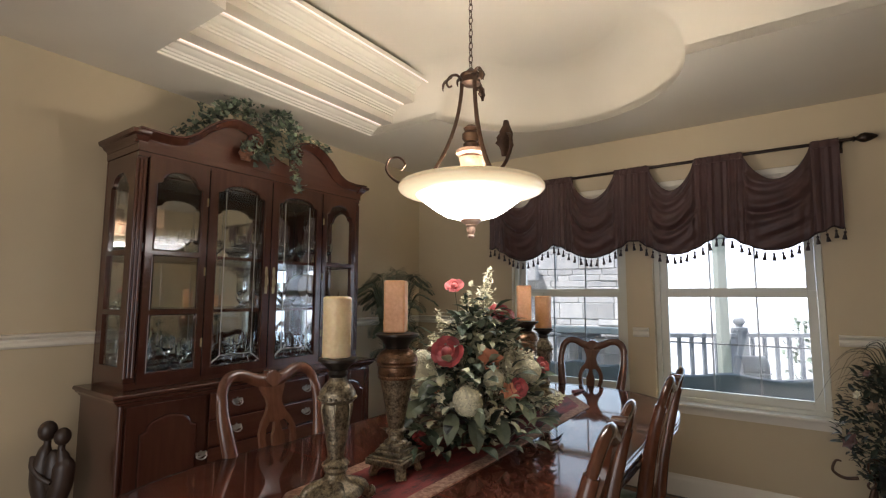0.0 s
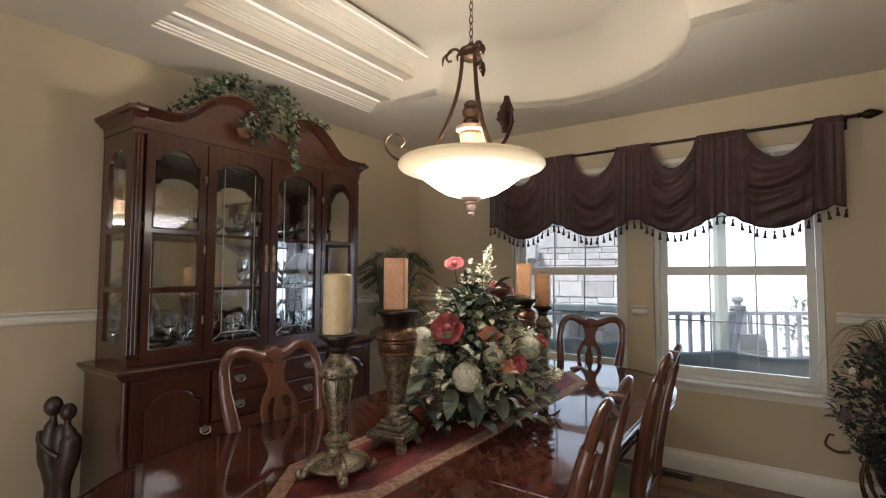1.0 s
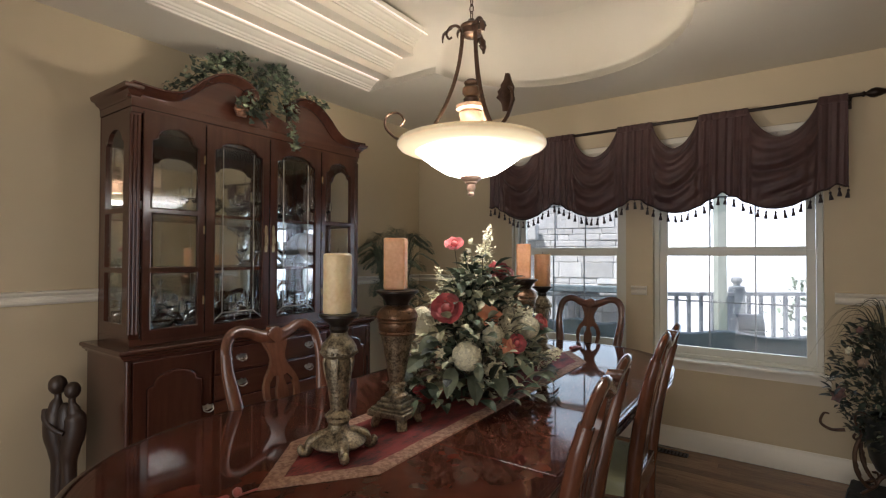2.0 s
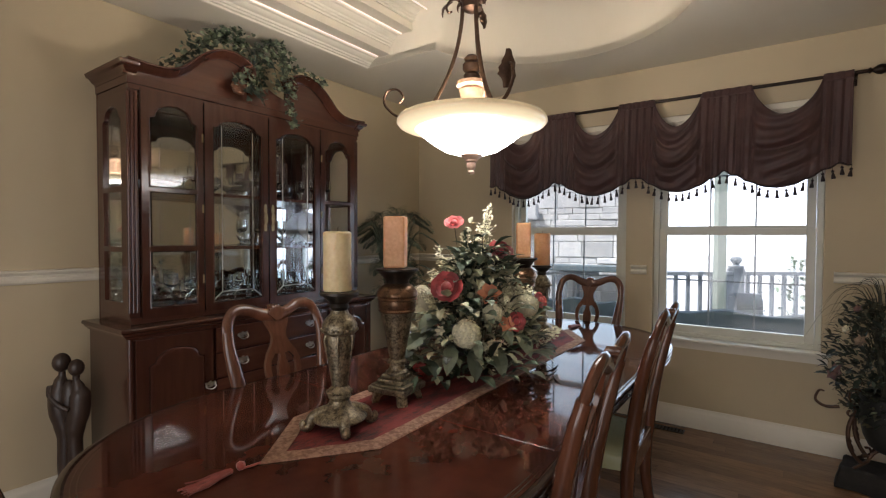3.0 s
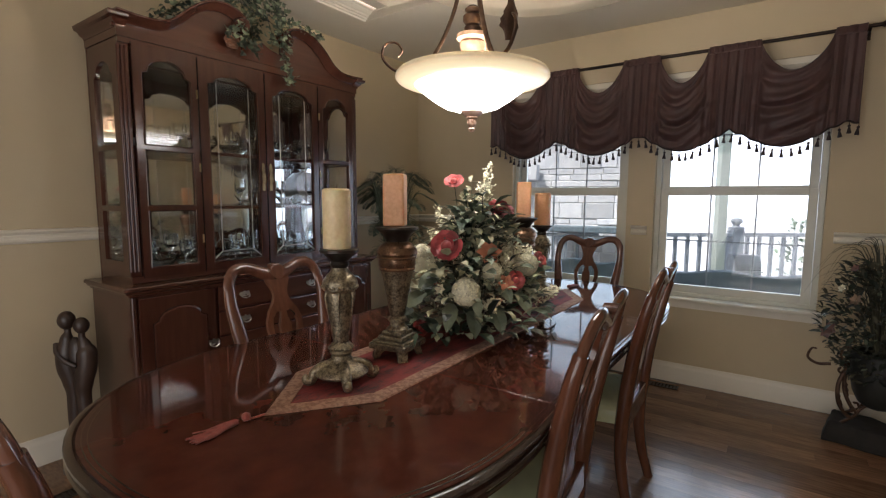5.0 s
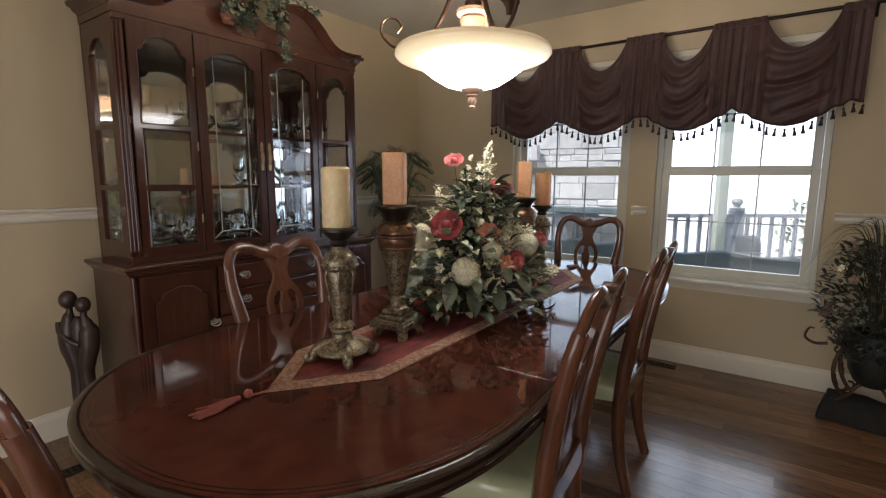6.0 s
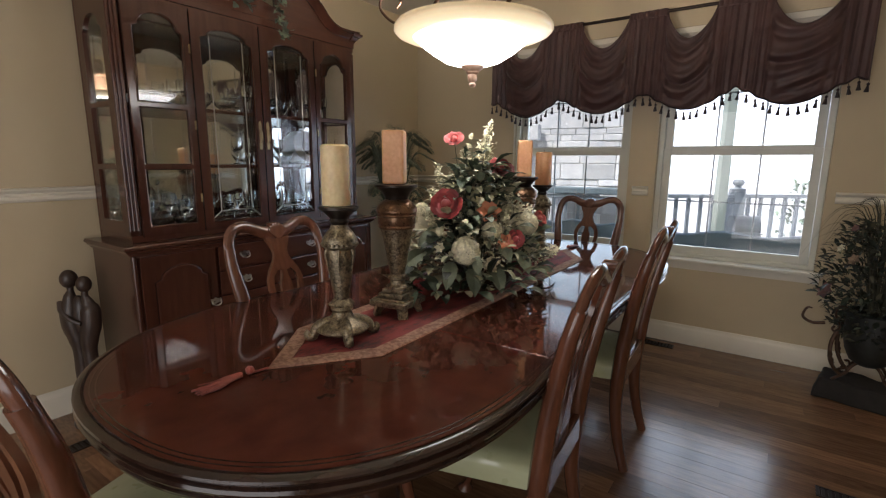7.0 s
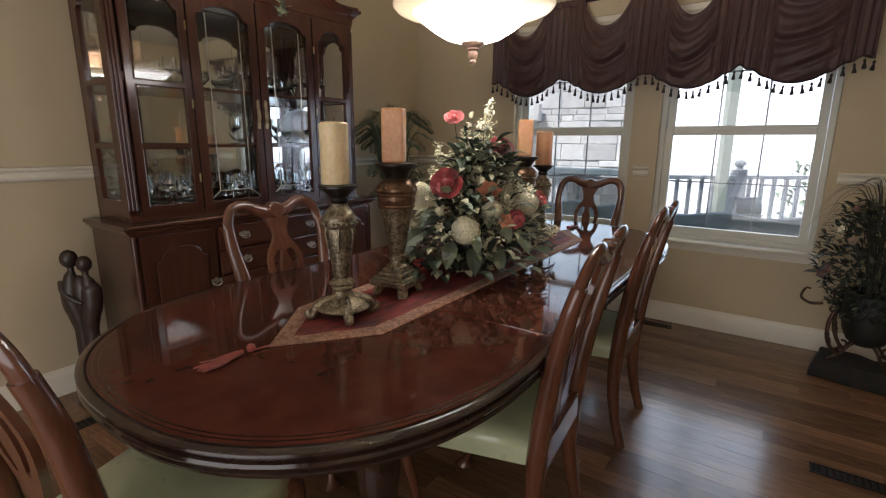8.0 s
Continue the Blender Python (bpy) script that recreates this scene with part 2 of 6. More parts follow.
structure("wall_added_shell", bm, WALL, "unseen beige walls added to block the sun", "wall")
structure("floor_next_room", boxed(-2.3, 1.1, -4.6, YN - 0.0005, -0.10, -0.004), material("shell_floor_oak", (0.15, 0.082, 0.044), rough=0.35), "brown wood floor of the unseen added shell", "floor")
structure("ceiling_added_shell", boxed(-2.4, 1.2, -4.7, YN - 0.121, CH + 0.001, CH + 0.10), CEIL, "unseen cream ceiling added to block the sun", "ceiling")

# ceiling with its tray: a rectangle with a round bay at either end
TX0, TX1, TY0, TY1, TCX, TR = -2.535, 0.620, 1.06, 2.62, -1.12, 0.79
tray = [(TX0, TY0)] + arc(TCX, TY0 + 0.10, TR, 187, 353, 28) + [(TX1, TY0), (TX1, TY1)] + arc(TCX, TY1 - 0.10, TR, 7, 173, 28) + [(TX0, TY1)]
TOP = 2.965
bm = slab([(XL - 0.12, YN - 0.12), (XR + 0.12, YN - 0.12), (XR + 0.12, YW + 0.30), (XL - 0.12, YW + 0.30)], CH, CH + 0.10, holes=(tray,))
TMX, TMY = TCX, (TY0 + TY1) / 2


def tray_ring(inset, z):
    """The tray's outline drawn in by inset, at height z."""
    out = []
    for x, y in tray:
        bay = abs(x - TCX) < TR + 0.01 and not TY0 + 0.02 < y < TY1 - 0.02
        if bay:
            cy = TY1 - 0.10 if y > TMY else TY0 + 0.10
            d = Vector((x - TCX, y - cy))
            d = d * (1 - inset / TR)
            out.append(bm.verts.new((TCX + d.x, cy + d.y, z)))
        else:
            out.append(bm.verts.new((x - math.copysign(inset, x - TCX), y - math.copysign(inset, y - TMY), z)))
    return out


rows = [tray_ring(0.0, CH), tray_ring(0.0, CH + 0.05)]
for k in range(1, 9):
    a = math.pi / 2 * k / 8
    rows.append(tray_ring(0.30 * (1 - math.cos(a)), CH + 0.05 + (TOP - CH - 0.05) * math.sin(a)))
for p, q in zip(rows, rows[1:]):
    for i in range(len(tray)):
        j = (i + 1) % len(tray)
        bm.faces.new((p[i], p[j], q[j], q[i])).smooth = True
slab([(TX0 - 0.1, TY0 - 0.9), (TX1 + 0.1, TY0 - 0.9), (TX1 + 0.1, TY1 + 0.9), (TX0 - 0.1, TY1 + 0.9)], TOP, TOP + 0.10, bm=bm)
structure("ceiling", bm, CEIL, "cream ceiling with a deep recessed tray and rounded bays", "ceiling")

# stepped crown mouldings along the straight west side of the tray, each with a lit rope light on its ledge
TIER = [(0.0, 0.0), (0.010, 0.0), (0.013, 0.010), (0.026, 0.013), (0.030, 0.022), (0.040, 0.025), (0.044, 0.036), (0.062, 0.042), (0.078, 0.058), (0.094, 0.062), (0.098, 0.072), (0.116, 0.075), (0.122, 0.088), (0.122, 0.094), (0.0, 0.094)]
for k in range(3):
    x0, z0 = TX0 + (0.002 + 0.222 * k), CH - 0.004 + 0.110 * k
    prof = [(o, z0 + u) for o, u in TIER]
    bm = bmesh.new()
    ends = []
    for y in (TY0 + 0.002, TY1 - 0.002):
        ends.append([bm.verts.new((x0 + o, y, z)) for o, z in prof])
    for j in range(len(prof)):
        q = (j + 1) % len(prof)
        bm.faces.new((ends[0][j], ends[0][q], ends[1][q], ends[1][j]))
    bm.faces.new(ends[0])
    bm.faces.new(ends[1])
    structure("trim_tray_moulding", bm, TRIM, "cream crown moulding stepping up inside the ceiling tray", "moulding", 30)
    if k < 2:
        bm = bmesh.new()
        xa, xb = x0 + 0.1225, x0 + 0.2215
        box(bm, xa, xb, TY0 + 0.002, TY1 - 0.002, z0 + 0.060, z0 + 0.1095)
        structure("trim_tray_ledge", bm, CEIL, "cream plaster ledge behind the tray moulding", "moulding")
    tagged(part("rope_light", tube([(x0 + 0.1300, TY0 + 0.05, z0 + 0.0540), (x0 + 0.1300, TY1 - 0.03, z0 + 0.0550)], 0.0048, 8), ROPE), "glowing rope light lying on a tray moulding", "rope light", "rope lights in the ceiling tray")

# base boards and chair rails
BASE = [(0.0, 0.0), (0.018, 0.0), (0.018, 0.105), (0.014, 0.118), (0.008, 0.128), (0.006, 0.143), (0.0, 0.143)]
RAIL = [(0.0, 1.076), (0.010, 1.078), (0.019, 1.088), (0.020, 1.100), (0.014, 1.107), (0.005, 1.110), (0.004, 1.118), (0.012, 1.122), (0.024, 1.128), (0.028, 1.134), (0.028, 1.141), (0.0, 1.145)]
ROOMLINE = [(XR, YN), (XR, YW), (XL, YW), (XL, YN)]
structure("baseboard", sweep([(-o, u) for o, u in BASE], ROOMLINE), TRIM, "tall cream painted base board", "baseboard", 30)
for nm, path in (("west", [(WINDOWS[0][0] - 0.05, YW), (XL, YW), (XL, YN)]), ("mid", [(WINDOWS[1][0] - 0.04, YW), (WINDOWS[0][1] + 0.04, YW)]), ("east", [(XR, YN), (XR, YW), (WINDOWS[1][1] + 0.05, YW)])):
    structure("trim_chair_rail_" + nm, sweep([(-o, u + (0.040 if nm == "west" else 0.0)) for o, u in RAIL], path), TRIM, "cream painted chair rail moulding", "chair rail", 30)


def window(index, x0, x1):
    """A double-hung window: frame, two sashes, glazing bars, panes and stool."""
    root = thing("window_%d" % index, "cream double-hung window with divided panes", "window", ((x0 + x1) / 2, YW, WZ0), kind="structure")
    w = (x1 - x0) / 2
    H = WZ1 - WZ0
    bm = bmesh.new()
    for a, b, c, d in ((-w + 0.001, -w + 0.035, 0.022, H - 0.001), (w - 0.035, w - 0.001, 0.022, H - 0.001), (-w + 0.035, w - 0.035, H - 0.036, H - 0.001), (-w + 0.035, w - 0.035, 0.022, 0.05)):
        box(bm, a, b, 0.050, 0.135, c, d, 0.003)
    part("window_frame", bm, VINYL, root)
    bm = boxed(-w - 0.045, w + 0.045, -0.045, 0.06, 0.0, 0.021, 0.006)
    part("window_sill", bm, TRIM, root)
    bm = sweep([(0.0, -0.055), (0.0, 0.0), (0.022, 0.0), (0.018, -0.02), (0.010, -0.035), (0.008, -0.055)], [(w + 0.03, -0.0005), (-w - 0.03, -0.0005)])
    part("apron", bm, TRIM, root)
    for nm, z0, z1, yy in (("lower_sash", 0.05, 0.80, 0.062), ("upper_sash", 0.765, H - 0.037, 0.095)):
        a = w - 0.037
        bm = bmesh.new()
        st = 0.05
        box(bm, -a, -a + st, yy, yy + 0.03, z0, z1, 0.003)
        box(bm, a - st, a, yy, yy + 0.03, z0, z1, 0.003)
        box(bm, -a + st, a - st, yy, yy + 0.03, z0, z0 + 0.055, 0.003)
        box(bm, -a + st, a - st, yy, yy + 0.03, z1 - 0.045, z1, 0.003)
        sash = part(nm, bm, VINYL, root)
        g0, g1, h0, h1 = -a + st, a - st, z0 + 0.055, z1 - 0.045
        bm = boxed(g0, g1, yy + 0.012, yy + 0.016, h0, h1)
        pane = part("pane", bm, GLASS, sash)
        pane.visible_shadow = False
        for k in (1, 2):
            x = g0 + (g1 - g0) * k / 3
            part("glazing_bar", boxed(x - 0.0055, x + 0.0055, yy + 0.017, yy + 0.023, h0, h1), MUNTIN, sash)
        z = (h0 + h1) / 2
        part("glazing_bar", boxed(g0, g1, yy + 0.0235, yy + 0.028, z - 0.0055, z + 0.0055), MUNTIN, sash)
    return root


for i, (a, b) in enumerate(WINDOWS):
    window(i + 1, a, b)


# ---- dining table ----
TCX0, TCY0 = -1.110, 1.85
SEAT = material("pale_green_seat_vinyl", (0.56, 0.60, 0.38), (0.47, 0.51, 0.31), rough=0.3, scale=10, bump=0.5, bump_scale=16, coat=0.9)
BRASS = material("aged_brass", (0.42, 0.30, 0.15), (0.20, 0.14, 0.07), rough=0.32, metal=1.0, scale=30)


def table_end(sign):
    """The outline of a rounded end leaf, from its seam out to the tip and back."""
    pts = []
    for i in range(41):
        a = math.pi * i / 40
        c, s = math.cos(a), math.sin(a)
        e = 2 / 2.32
        pts.append((TCX0 + 0.655 * math.copysign(abs(c) ** e, c), TCY0 + sign * (0.79 + 0.72 * s ** e)))
    return [(pts[0][0] - 0.008, TCY0 + sign * 0.588)] + pts + [(pts[-1][0] + 0.008, TCY0 + sign * 0.588)]


table = thing("dining_table", "long oval-ended polished dark mahogany dining table", "table", (0, 0, 0))
RIM = [(-0.024, 0.7585), (-0.019, 0.7600), (-0.009, 0.7600), (-0.001, 0.7550), (0.0, 0.7490), (-0.005, 0.7440), (-0.011, 0.7420), (-0.011, 0.7380), (-0.003, 0.7340), (0.0, 0.7270), (-0.004, 0.7205), (-0.014, 0.7170), (-0.015, 0.7125), (-0.008, 0.7070), (-0.011, 0.6990), (-0.028, 0.6920), (-0.060, 0.6900), (-0.060, 0.7340), (-0.024, 0.7340)]
for sign in (-1, 1):
    ring = table_end(sign)
    inner = [(TCX0 + (x - TCX0) * 0.9640, TCY0 + (y - TCY0) * (0.9842 if abs(y - TCY0) > 0.8 else 1.0)) for x, y in ring]
    part("tabletop_end", slab(inner, 0.735, 0.7595), TABLEWOOD, table)
    path = ring if sign < 0 else ring[::-1]
    path = path[::-1]
    part("edge_moulding", sweep(RIM, path), TABLEEDGE, table, "dark moulded table edge", 35)
part("leaf", boxed(TCX0 - 0.6035, TCX0 + 0.6035, TCY0 - 0.5848, TCY0 - 0.001, 0.735, 0.7598, 0.0016, 2), TABLEWOOD, table)
part("leaf", boxed(TCX0 - 0.6035, TCX0 + 0.6035, TCY0 + 0.001, TCY0 + 0.5848, 0.735, 0.7598, 0.0016, 2), TABLEWOOD, table)
for sx in (-1, 1):
    pr = [(o + 0.627, z) for o, z in RIM]
    bm = bmesh.new()
    e = [[bm.verts.new((TCX0 + sx * o, TCY0 + y, z)) for o, z in pr] for y in (-0.586, 0.586)]
    for j in range(len(pr)):
        q = (j + 1) % len(pr)
        bm.faces.new((e[0][j], e[0][q], e[1][q], e[1][j]))
    bm.faces.new(e[0])
    bm.faces.new(e[1])
    part("edge_moulding", bm, TABLEEDGE, table, "dark moulded table edge", 35)


def inlay_end(sign, d0, d1):
    """A thin dark line let into the end leaf, following its outline."""
    ring = table_end(sign)
    bm = bmesh.new()
    rows = []
    for d, z in ((d0, 0.7580), (d0, 0.7600), (d1, 0.7600), (d1, 0.7580)):
        rows.append([bm.verts.new((TCX0 + (x - TCX0) * (1 - d / 0.655), TCY0 + (y - TCY0) * ((1 - d / 1.51) if abs(y - TCY0) > 0.6 else 1.0), z)) for x, y in ring])
    for a, b in zip(rows, rows[1:]):
        for i in range(len(ring) - 1):
            bm.faces.new((a[i], a[i + 1], b[i + 1], b[i]))
    bmesh.ops.recalc_face_normals(bm, faces=bm.faces)
    return bm


for d0, d1 in ((0.033, 0.036), (0.045, 0.048)):
    for sign in (-1, 1):
        part("inlay_line", inlay_end(sign, d0, d1), TABLEEDGE, table, "thin dark inlaid border line")
        x0, x1 = sorted((TCX0 + sign * (0.633 - d0), TCX0 + sign * (0.633 - d1)))
        part("inlay_line", boxed(x0, x1, TCY0 - 0.584, TCY0 + 0.584, 0.7580, 0.7602), TABLEEDGE, table, "thin dark inlaid border line")
apron = [(TCX0 - 0.46, TCY0 - 1.16), (TCX0 + 0.46, TCY0 - 1.16), (TCX0 + 0.46, TCY0 + 1.16), (TCX0 - 0.46, TCY0 + 1.16)]
part("apron", sweep([(0, 0.615), (0.022, 0.615), (0.022, 0.735), (0, 0.735)], apron, closed=True), TABLEEDGE, table)
for sx in (-1, 1):
    for sy in (-1, 1):
        px, py = TCX0 + sx * 0.43, TCY0 + sy * 1.13
        leg = [(0.048, 0.735), (0.048, 0.62), (0.052, 0.585), (0.046, 0.52), (0.034, 0.40), (0.025, 0.25), (0.021, 0.12), (0.024, 0.075), (0.042, 0.045), (0.046, 0.022), (0.036, 0.0), (0.0, 0.0)]
        part("leg", lathe([(0.0, 0.735)] + leg, 16, None, (px, py, 0)), TABLEEDGE, table, "", 40)


# ---- chairs ----
def back_y(z):
    """The back leans away above the seat, and its legs rake below it."""
    if z > 0.45:
        t = (z - 0.45) / 0.6
        return -0.205 - 0.045 * t - 0.075 * t * t
    return -0.205 + 0.014 * math.sin(math.pi * z / 0.45) - 0.048 * (1 - z / 0.45) ** 2


def chair(arms=False, at=(0, 0), rz=0.0, label=""):
    """A chair with a hooped, yoke-shaped back and a pierced vase splat; its back is towards -y."""
    root = thing("dining_chair", label or "reddish-brown wooden dining chair with pierced vase splat and pale green seat", "chair", (*at, 0), rz, "chairs round the dining table")
    place = lambda u, v, w: (u, back_y(v) + w, v)
    for s in (-1, 1):
        zs = [0.0, 0.12, 0.25, 0.38, 0.46, 0.58, 0.70, 0.82, 0.90, 0.965]
        xs = [0.195, 0.190, 0.188, 0.190, 0.194, 0.198, 0.206, 0.222, 0.231, 0.228]
        pts = smooth_line([(s * x, back_y(z), z) for x, z in zip(xs, zs)], 4)
        part("post", tube(pts, lambda t: 0.023 + 0.011 * math.sin(math.pi * min(1, t * 1.05)) ** 1.2, 14, flat=0.88), CHAIRWOOD, root, "", 50)
        pts = smooth_line([(s * 0.205, 0.205, 0.43), (s * 0.222, 0.232, 0.385), (s * 0.219, 0.228, 0.30), (s * 0.203, 0.208, 0.18), (s * 0.197, 0.203, 0.08), (s * 0.205, 0.218, 0.028), (s * 0.208, 0.226, 0.0)], 4)
        part("front_leg", tube(pts, lambda t: 0.034 - 0.052 * t + 0.034 * t ** 2 + (0.016 * max(0, t - 0.8) / 0.2), 12), CHAIRWOOD, root, "", 50)
    hoop = [(-0.228, 0.955), (-0.222, 0.995), (-0.200, 1.030), (-0.165, 1.046), (-0.125, 1.043), (-0.085, 1.026), (-0.045, 1.012), (0.0, 1.008)]
    hoop = hoop + [(-x, z) for x, z in reversed(hoop[:-1])]
    pts = smooth_line([(x, back_y(z), z) for x, z in hoop], 4)
    part("crest_rail", tube(pts, lambda t: 0.024 + 0.008 * math.exp(-((t - 0.5) / 0.12) ** 2), 10, flat=0.62, up=(0, 1, 0)), CHAIRWOOD, root, "", 50)
    fan = [(0.012, 0.985)] + [((0.052 - 0.006 * (i % 4 == 0)) * math.sin(1.15 - 2.3 * i / 28), 0.992 + (0.062 - 0.007 * (i % 4 == 0)) * math.cos(1.15 - 2.3 * i / 28)) for i in range(29)] + [(-0.012, 0.985)]
    part("shell_carving", slab(fan, -0.020, 0.024, place, bevel=0.005), CHAIRWOOD, root, "", 40)
    half = [(0.062, 1.012), (0.058, 0.980), (0.038, 0.940), (0.034, 0.915), (0.046, 0.885), (0.072, 0.850), (0.088, 0.810), (0.088, 0.770), (0.076, 0.725), (0.058, 0.680), (0.042, 0.640), (0.037, 0.600), (0.042, 0.560), (0.054, 0.520), (0.060, 0.478)]
    outline = half + [(-x, z) for x, z in reversed(half)]
    slot = [(0.012, 0.845), (0.034, 0.850), (0.056, 0.825), (0.064, 0.790), (0.060, 0.755), (0.046, 0.715), (0.026, 0.680), (0.016, 0.690), (0.028, 0.740), (0.028, 0.790), (0.016, 0.820)]
    part("splat", slab(outline, -0.008, 0.008, place, holes=(slot, [(-x, z) for x, z in reversed(slot)])), CHAIRWOOD, root, "", 40)
    part("rear_rail", boxed(-0.172, 0.172, -0.226, -0.196, 0.385, 0.478, 0.006), CHAIRWOOD, root)
    seat_line = [(-0.180, -0.190), (0.180, -0.190), (0.232, 0.10), (0.225, 0.200), (0.160, 0.245), (0.0, 0.258), (-0.160, 0.245), (-0.225, 0.200), (-0.232, 0.10)]
    part("seat_frame", sweep([(0, 0.402), (0.024, 0.402), (0.024, 0.450), (0.006, 0.456), (0, 0.448)], seat_line[::-1], closed=True), CHAIRWOOD, root, "", 40)
    bm = bmesh.new()
    rings = []
    for f, z in ((1.025, 0.398), (1.04, 0.430), (1.03, 0.466), (0.93, 0.484), (0.62, 0.494), (0.30, 0.497)):
        rings.append([bm.verts.new((x * f, 0.02 + (y - 0.02) * f, z + 0.002 * math.sin(31 * x + 17 * y + 40 * f))) for x, y in seat_line])
    n = len(seat_line)
    for a, b in zip(rings, rings[1:]):
        for i in range(n):
            bm.faces.new((a[i], a[(i + 1) % n], b[(i + 1) % n], b[i]))
    bm.faces.new(rings[-1])
    bm.faces.new(rings[0][::-1])
    bmesh.ops.subdivide_edges(bm, edges=bm.edges[:], cuts=1, use_grid_fill=True, smooth=0.6)
    part("seat", bm, SEAT, root, "pale green seat pad under clear plastic", 60)
    if arms:
        for s in (-1, 1):
            pts = smooth_line([(s * 0.205, back_y(0.68), 0.68), (s * 0.245, -0.12, 0.672), (s * 0.262, 0.0, 0.662), (s * 0.262, 0.10, 0.668), (s * 0.255, 0.16, 0.660), (s * 0.250, 0.175, 0.640)], 4)
            part("armrest", tube(pts, lambda t: 0.018 + 0.006 * t, 10, flat=0.8), CHAIRWOOD, root, "", 50)
            pts = smooth_line([(s * 0.258, 0.09, 0.655), (s * 0.262, 0.05, 0.58), (s * 0.240, 0.03, 0.50), (s * 0.222, 0.05, 0.43)], 4)
            part("arm_support", tube(pts, 0.016, 10), CHAIRWOOD, root, "", 50)
    return root


first = chair(at=(-0.692, 1.322), rz=95)
copy_thing(first, pose(-0.698, 2.190, 0, 0, 0, 92))
copy_thing(first, pose(-1.505, 1.30, 0, 0, 0, -90))
copy_thing(first, pose(-1.505, 2.36, 0, 0, 0, -90))
copy_thing(first, pose(-1.165, 3.265, 0, 0, 0, 180))
copy_thing(first, pose(-1.165, 0.447, 0, 0, 0, 9))

# ---- table runner ----
BROCADE = material("tan_brocade_border", (0.36, 0.22, 0.15), (0.19, 0.095, 0.06), rough=0.8, scale=45, bump=0.5, bump_scale=90, fine=0.5, ramp=(0.40, 0.60))
CRIMSON = material("dark_red_patterned_cloth", (0.21, 0.028, 0.025), (0.026, 0.008, 0.008), rough=0.75, scale=26, stretch=(1, 0.35, 1), bump=0.4, bump_scale=200, fine=0.35, ramp=(0.36, 0.56))
TASSEL_RED = material("coral_red_tassel_thread", (0.36, 0.085, 0.065), (0.22, 0.045, 0.035), rough=0.6, scale=60, sheen=0.3)
runner = thing("table_runner", "crimson table runner with tan brocade border and red tassels", "table runner", (-1.098, 1.85, 0.7605))


def runner_ring(inset):
    w, y1, y2 = 0.192 - inset, 0.86 - inset * 0.45, 1.112 - inset * 1.55
    pts = [(w, -y1), (w, y1), (0, y2), (-w, y1), (-w, -y1), (0, -y2)]
    return pts


def dense(ring, k=14):
    out = []
    for (a, b), (c, d) in zip(ring, ring[1:] + ring[:1]):
        out += [(a + (c - a) * i / k, b + (d - b) * i / k) for i in range(k)]
    return out


def cloth_strip(outer, inner, z):
    bm = bmesh.new()
    rows = []
    for f in (0.0, 0.04, 0.35, 0.65, 0.96, 1.0):
        h = z if 0.0 < f < 1.0 else 0.0
        rows.append([bm.verts.new((a + (c - a) * f, b + (d - b) * f, h + (0.0012 * math.sin(40 * a + 23 * b + 9 * f) if h else 0))) for (a, b), (c, d) in zip(outer, inner)])
    n = len(outer)
    for p, q in zip(rows, rows[1:]):
        for i in range(n):
            bm.faces.new((p[i], p[(i + 1) % n], q[(i + 1) % n], q[i]))
    return bm


part("border", cloth_strip(dense(runner_ring(0)), dense(runner_ring(0.055)), 0.0045), BROCADE, runner, "tan brocade border", 50)
part("middle", slab(runner_ring(0.053), 0.0, 0.0032), CRIMSON, runner, "dark crimson patterned cloth")
for s in (-1, 1):
    bm = tube(smooth_line([(0.0, s * 1.108, 0.004), (-0.006, s * 1.14, 0.004), (-0.010, s * 1.165, 0.006)]), 0.0028, 6)
    part("cord", bm, TASSEL_RED, runner)
    bm = lathe([(0.0, 0.0), (0.010, 0.004), (0.012, 0.012), (0.008, 0.020), (0.0, 0.022)], 12)
    bmesh.ops.rotate(bm, verts=bm.verts, matrix=Matrix.Rotation(radians(90 * s), 3, "X"))
    bmesh.ops.translate(bm, verts=bm.verts, vec=(-0.010, s * 1.172 - s * 0.004, 0.0125))
    rnd = random.Random(5)
    for k in range(52):
        a = rnd.gauss(0, 0.45)
        zz = rnd.uniform(0.003, 0.015)
        wob = rnd.uniform(-0.004, 0.004)
        tube(smooth_line([(-0.010 + a * 0.006, s * 1.182, zz), (-0.012 + a * 0.014 + wob, s * 1.215, zz * 0.9), (-0.010 + a * 0.018 - wob, s * 1.25, zz * 0.7), (-0.014 + a * 0.024 + wob, s * (1.285 + rnd.uniform(-0.016, 0.018)), 0.003 + zz * 0.3)], 2), 0.0017, 4, bm)
    part("tassel", bm, TASSEL_RED, runner, "coral red thread tassel")


# ---- china cabinet ----
MIRROR = material("dim_mirror", (0.74, 0.77, 0.76), (0.70, 0.73, 0.72), rough=0.04, rough_var=0.02, metal=1.0, scale=2)
CHINA = material("white_china", (0.78, 0.76, 0.70), (0.72, 0.70, 0.64), rough=0.15, scale=6, coat=0.3)
CRYSTAL = bpy.data.materials.new("cut_crystal")
CRYSTAL.use_nodes = True
cb = CRYSTAL.node_tree.nodes["Principled BSDF"]
cb.inputs["Base Color"].default_value = (0.96, 0.98, 0.98, 1)
cb.inputs["Roughness"].default_value, cb.inputs["Transmission Weight"].default_value, cb.inputs["IOR"].default_value = 0.02, 1.0, 1.30
PEWTER = material("tarnished_pewter", (0.55, 0.53, 0.48), (0.30, 0.28, 0.25), rough=0.3, metal=1.0, scale=30)

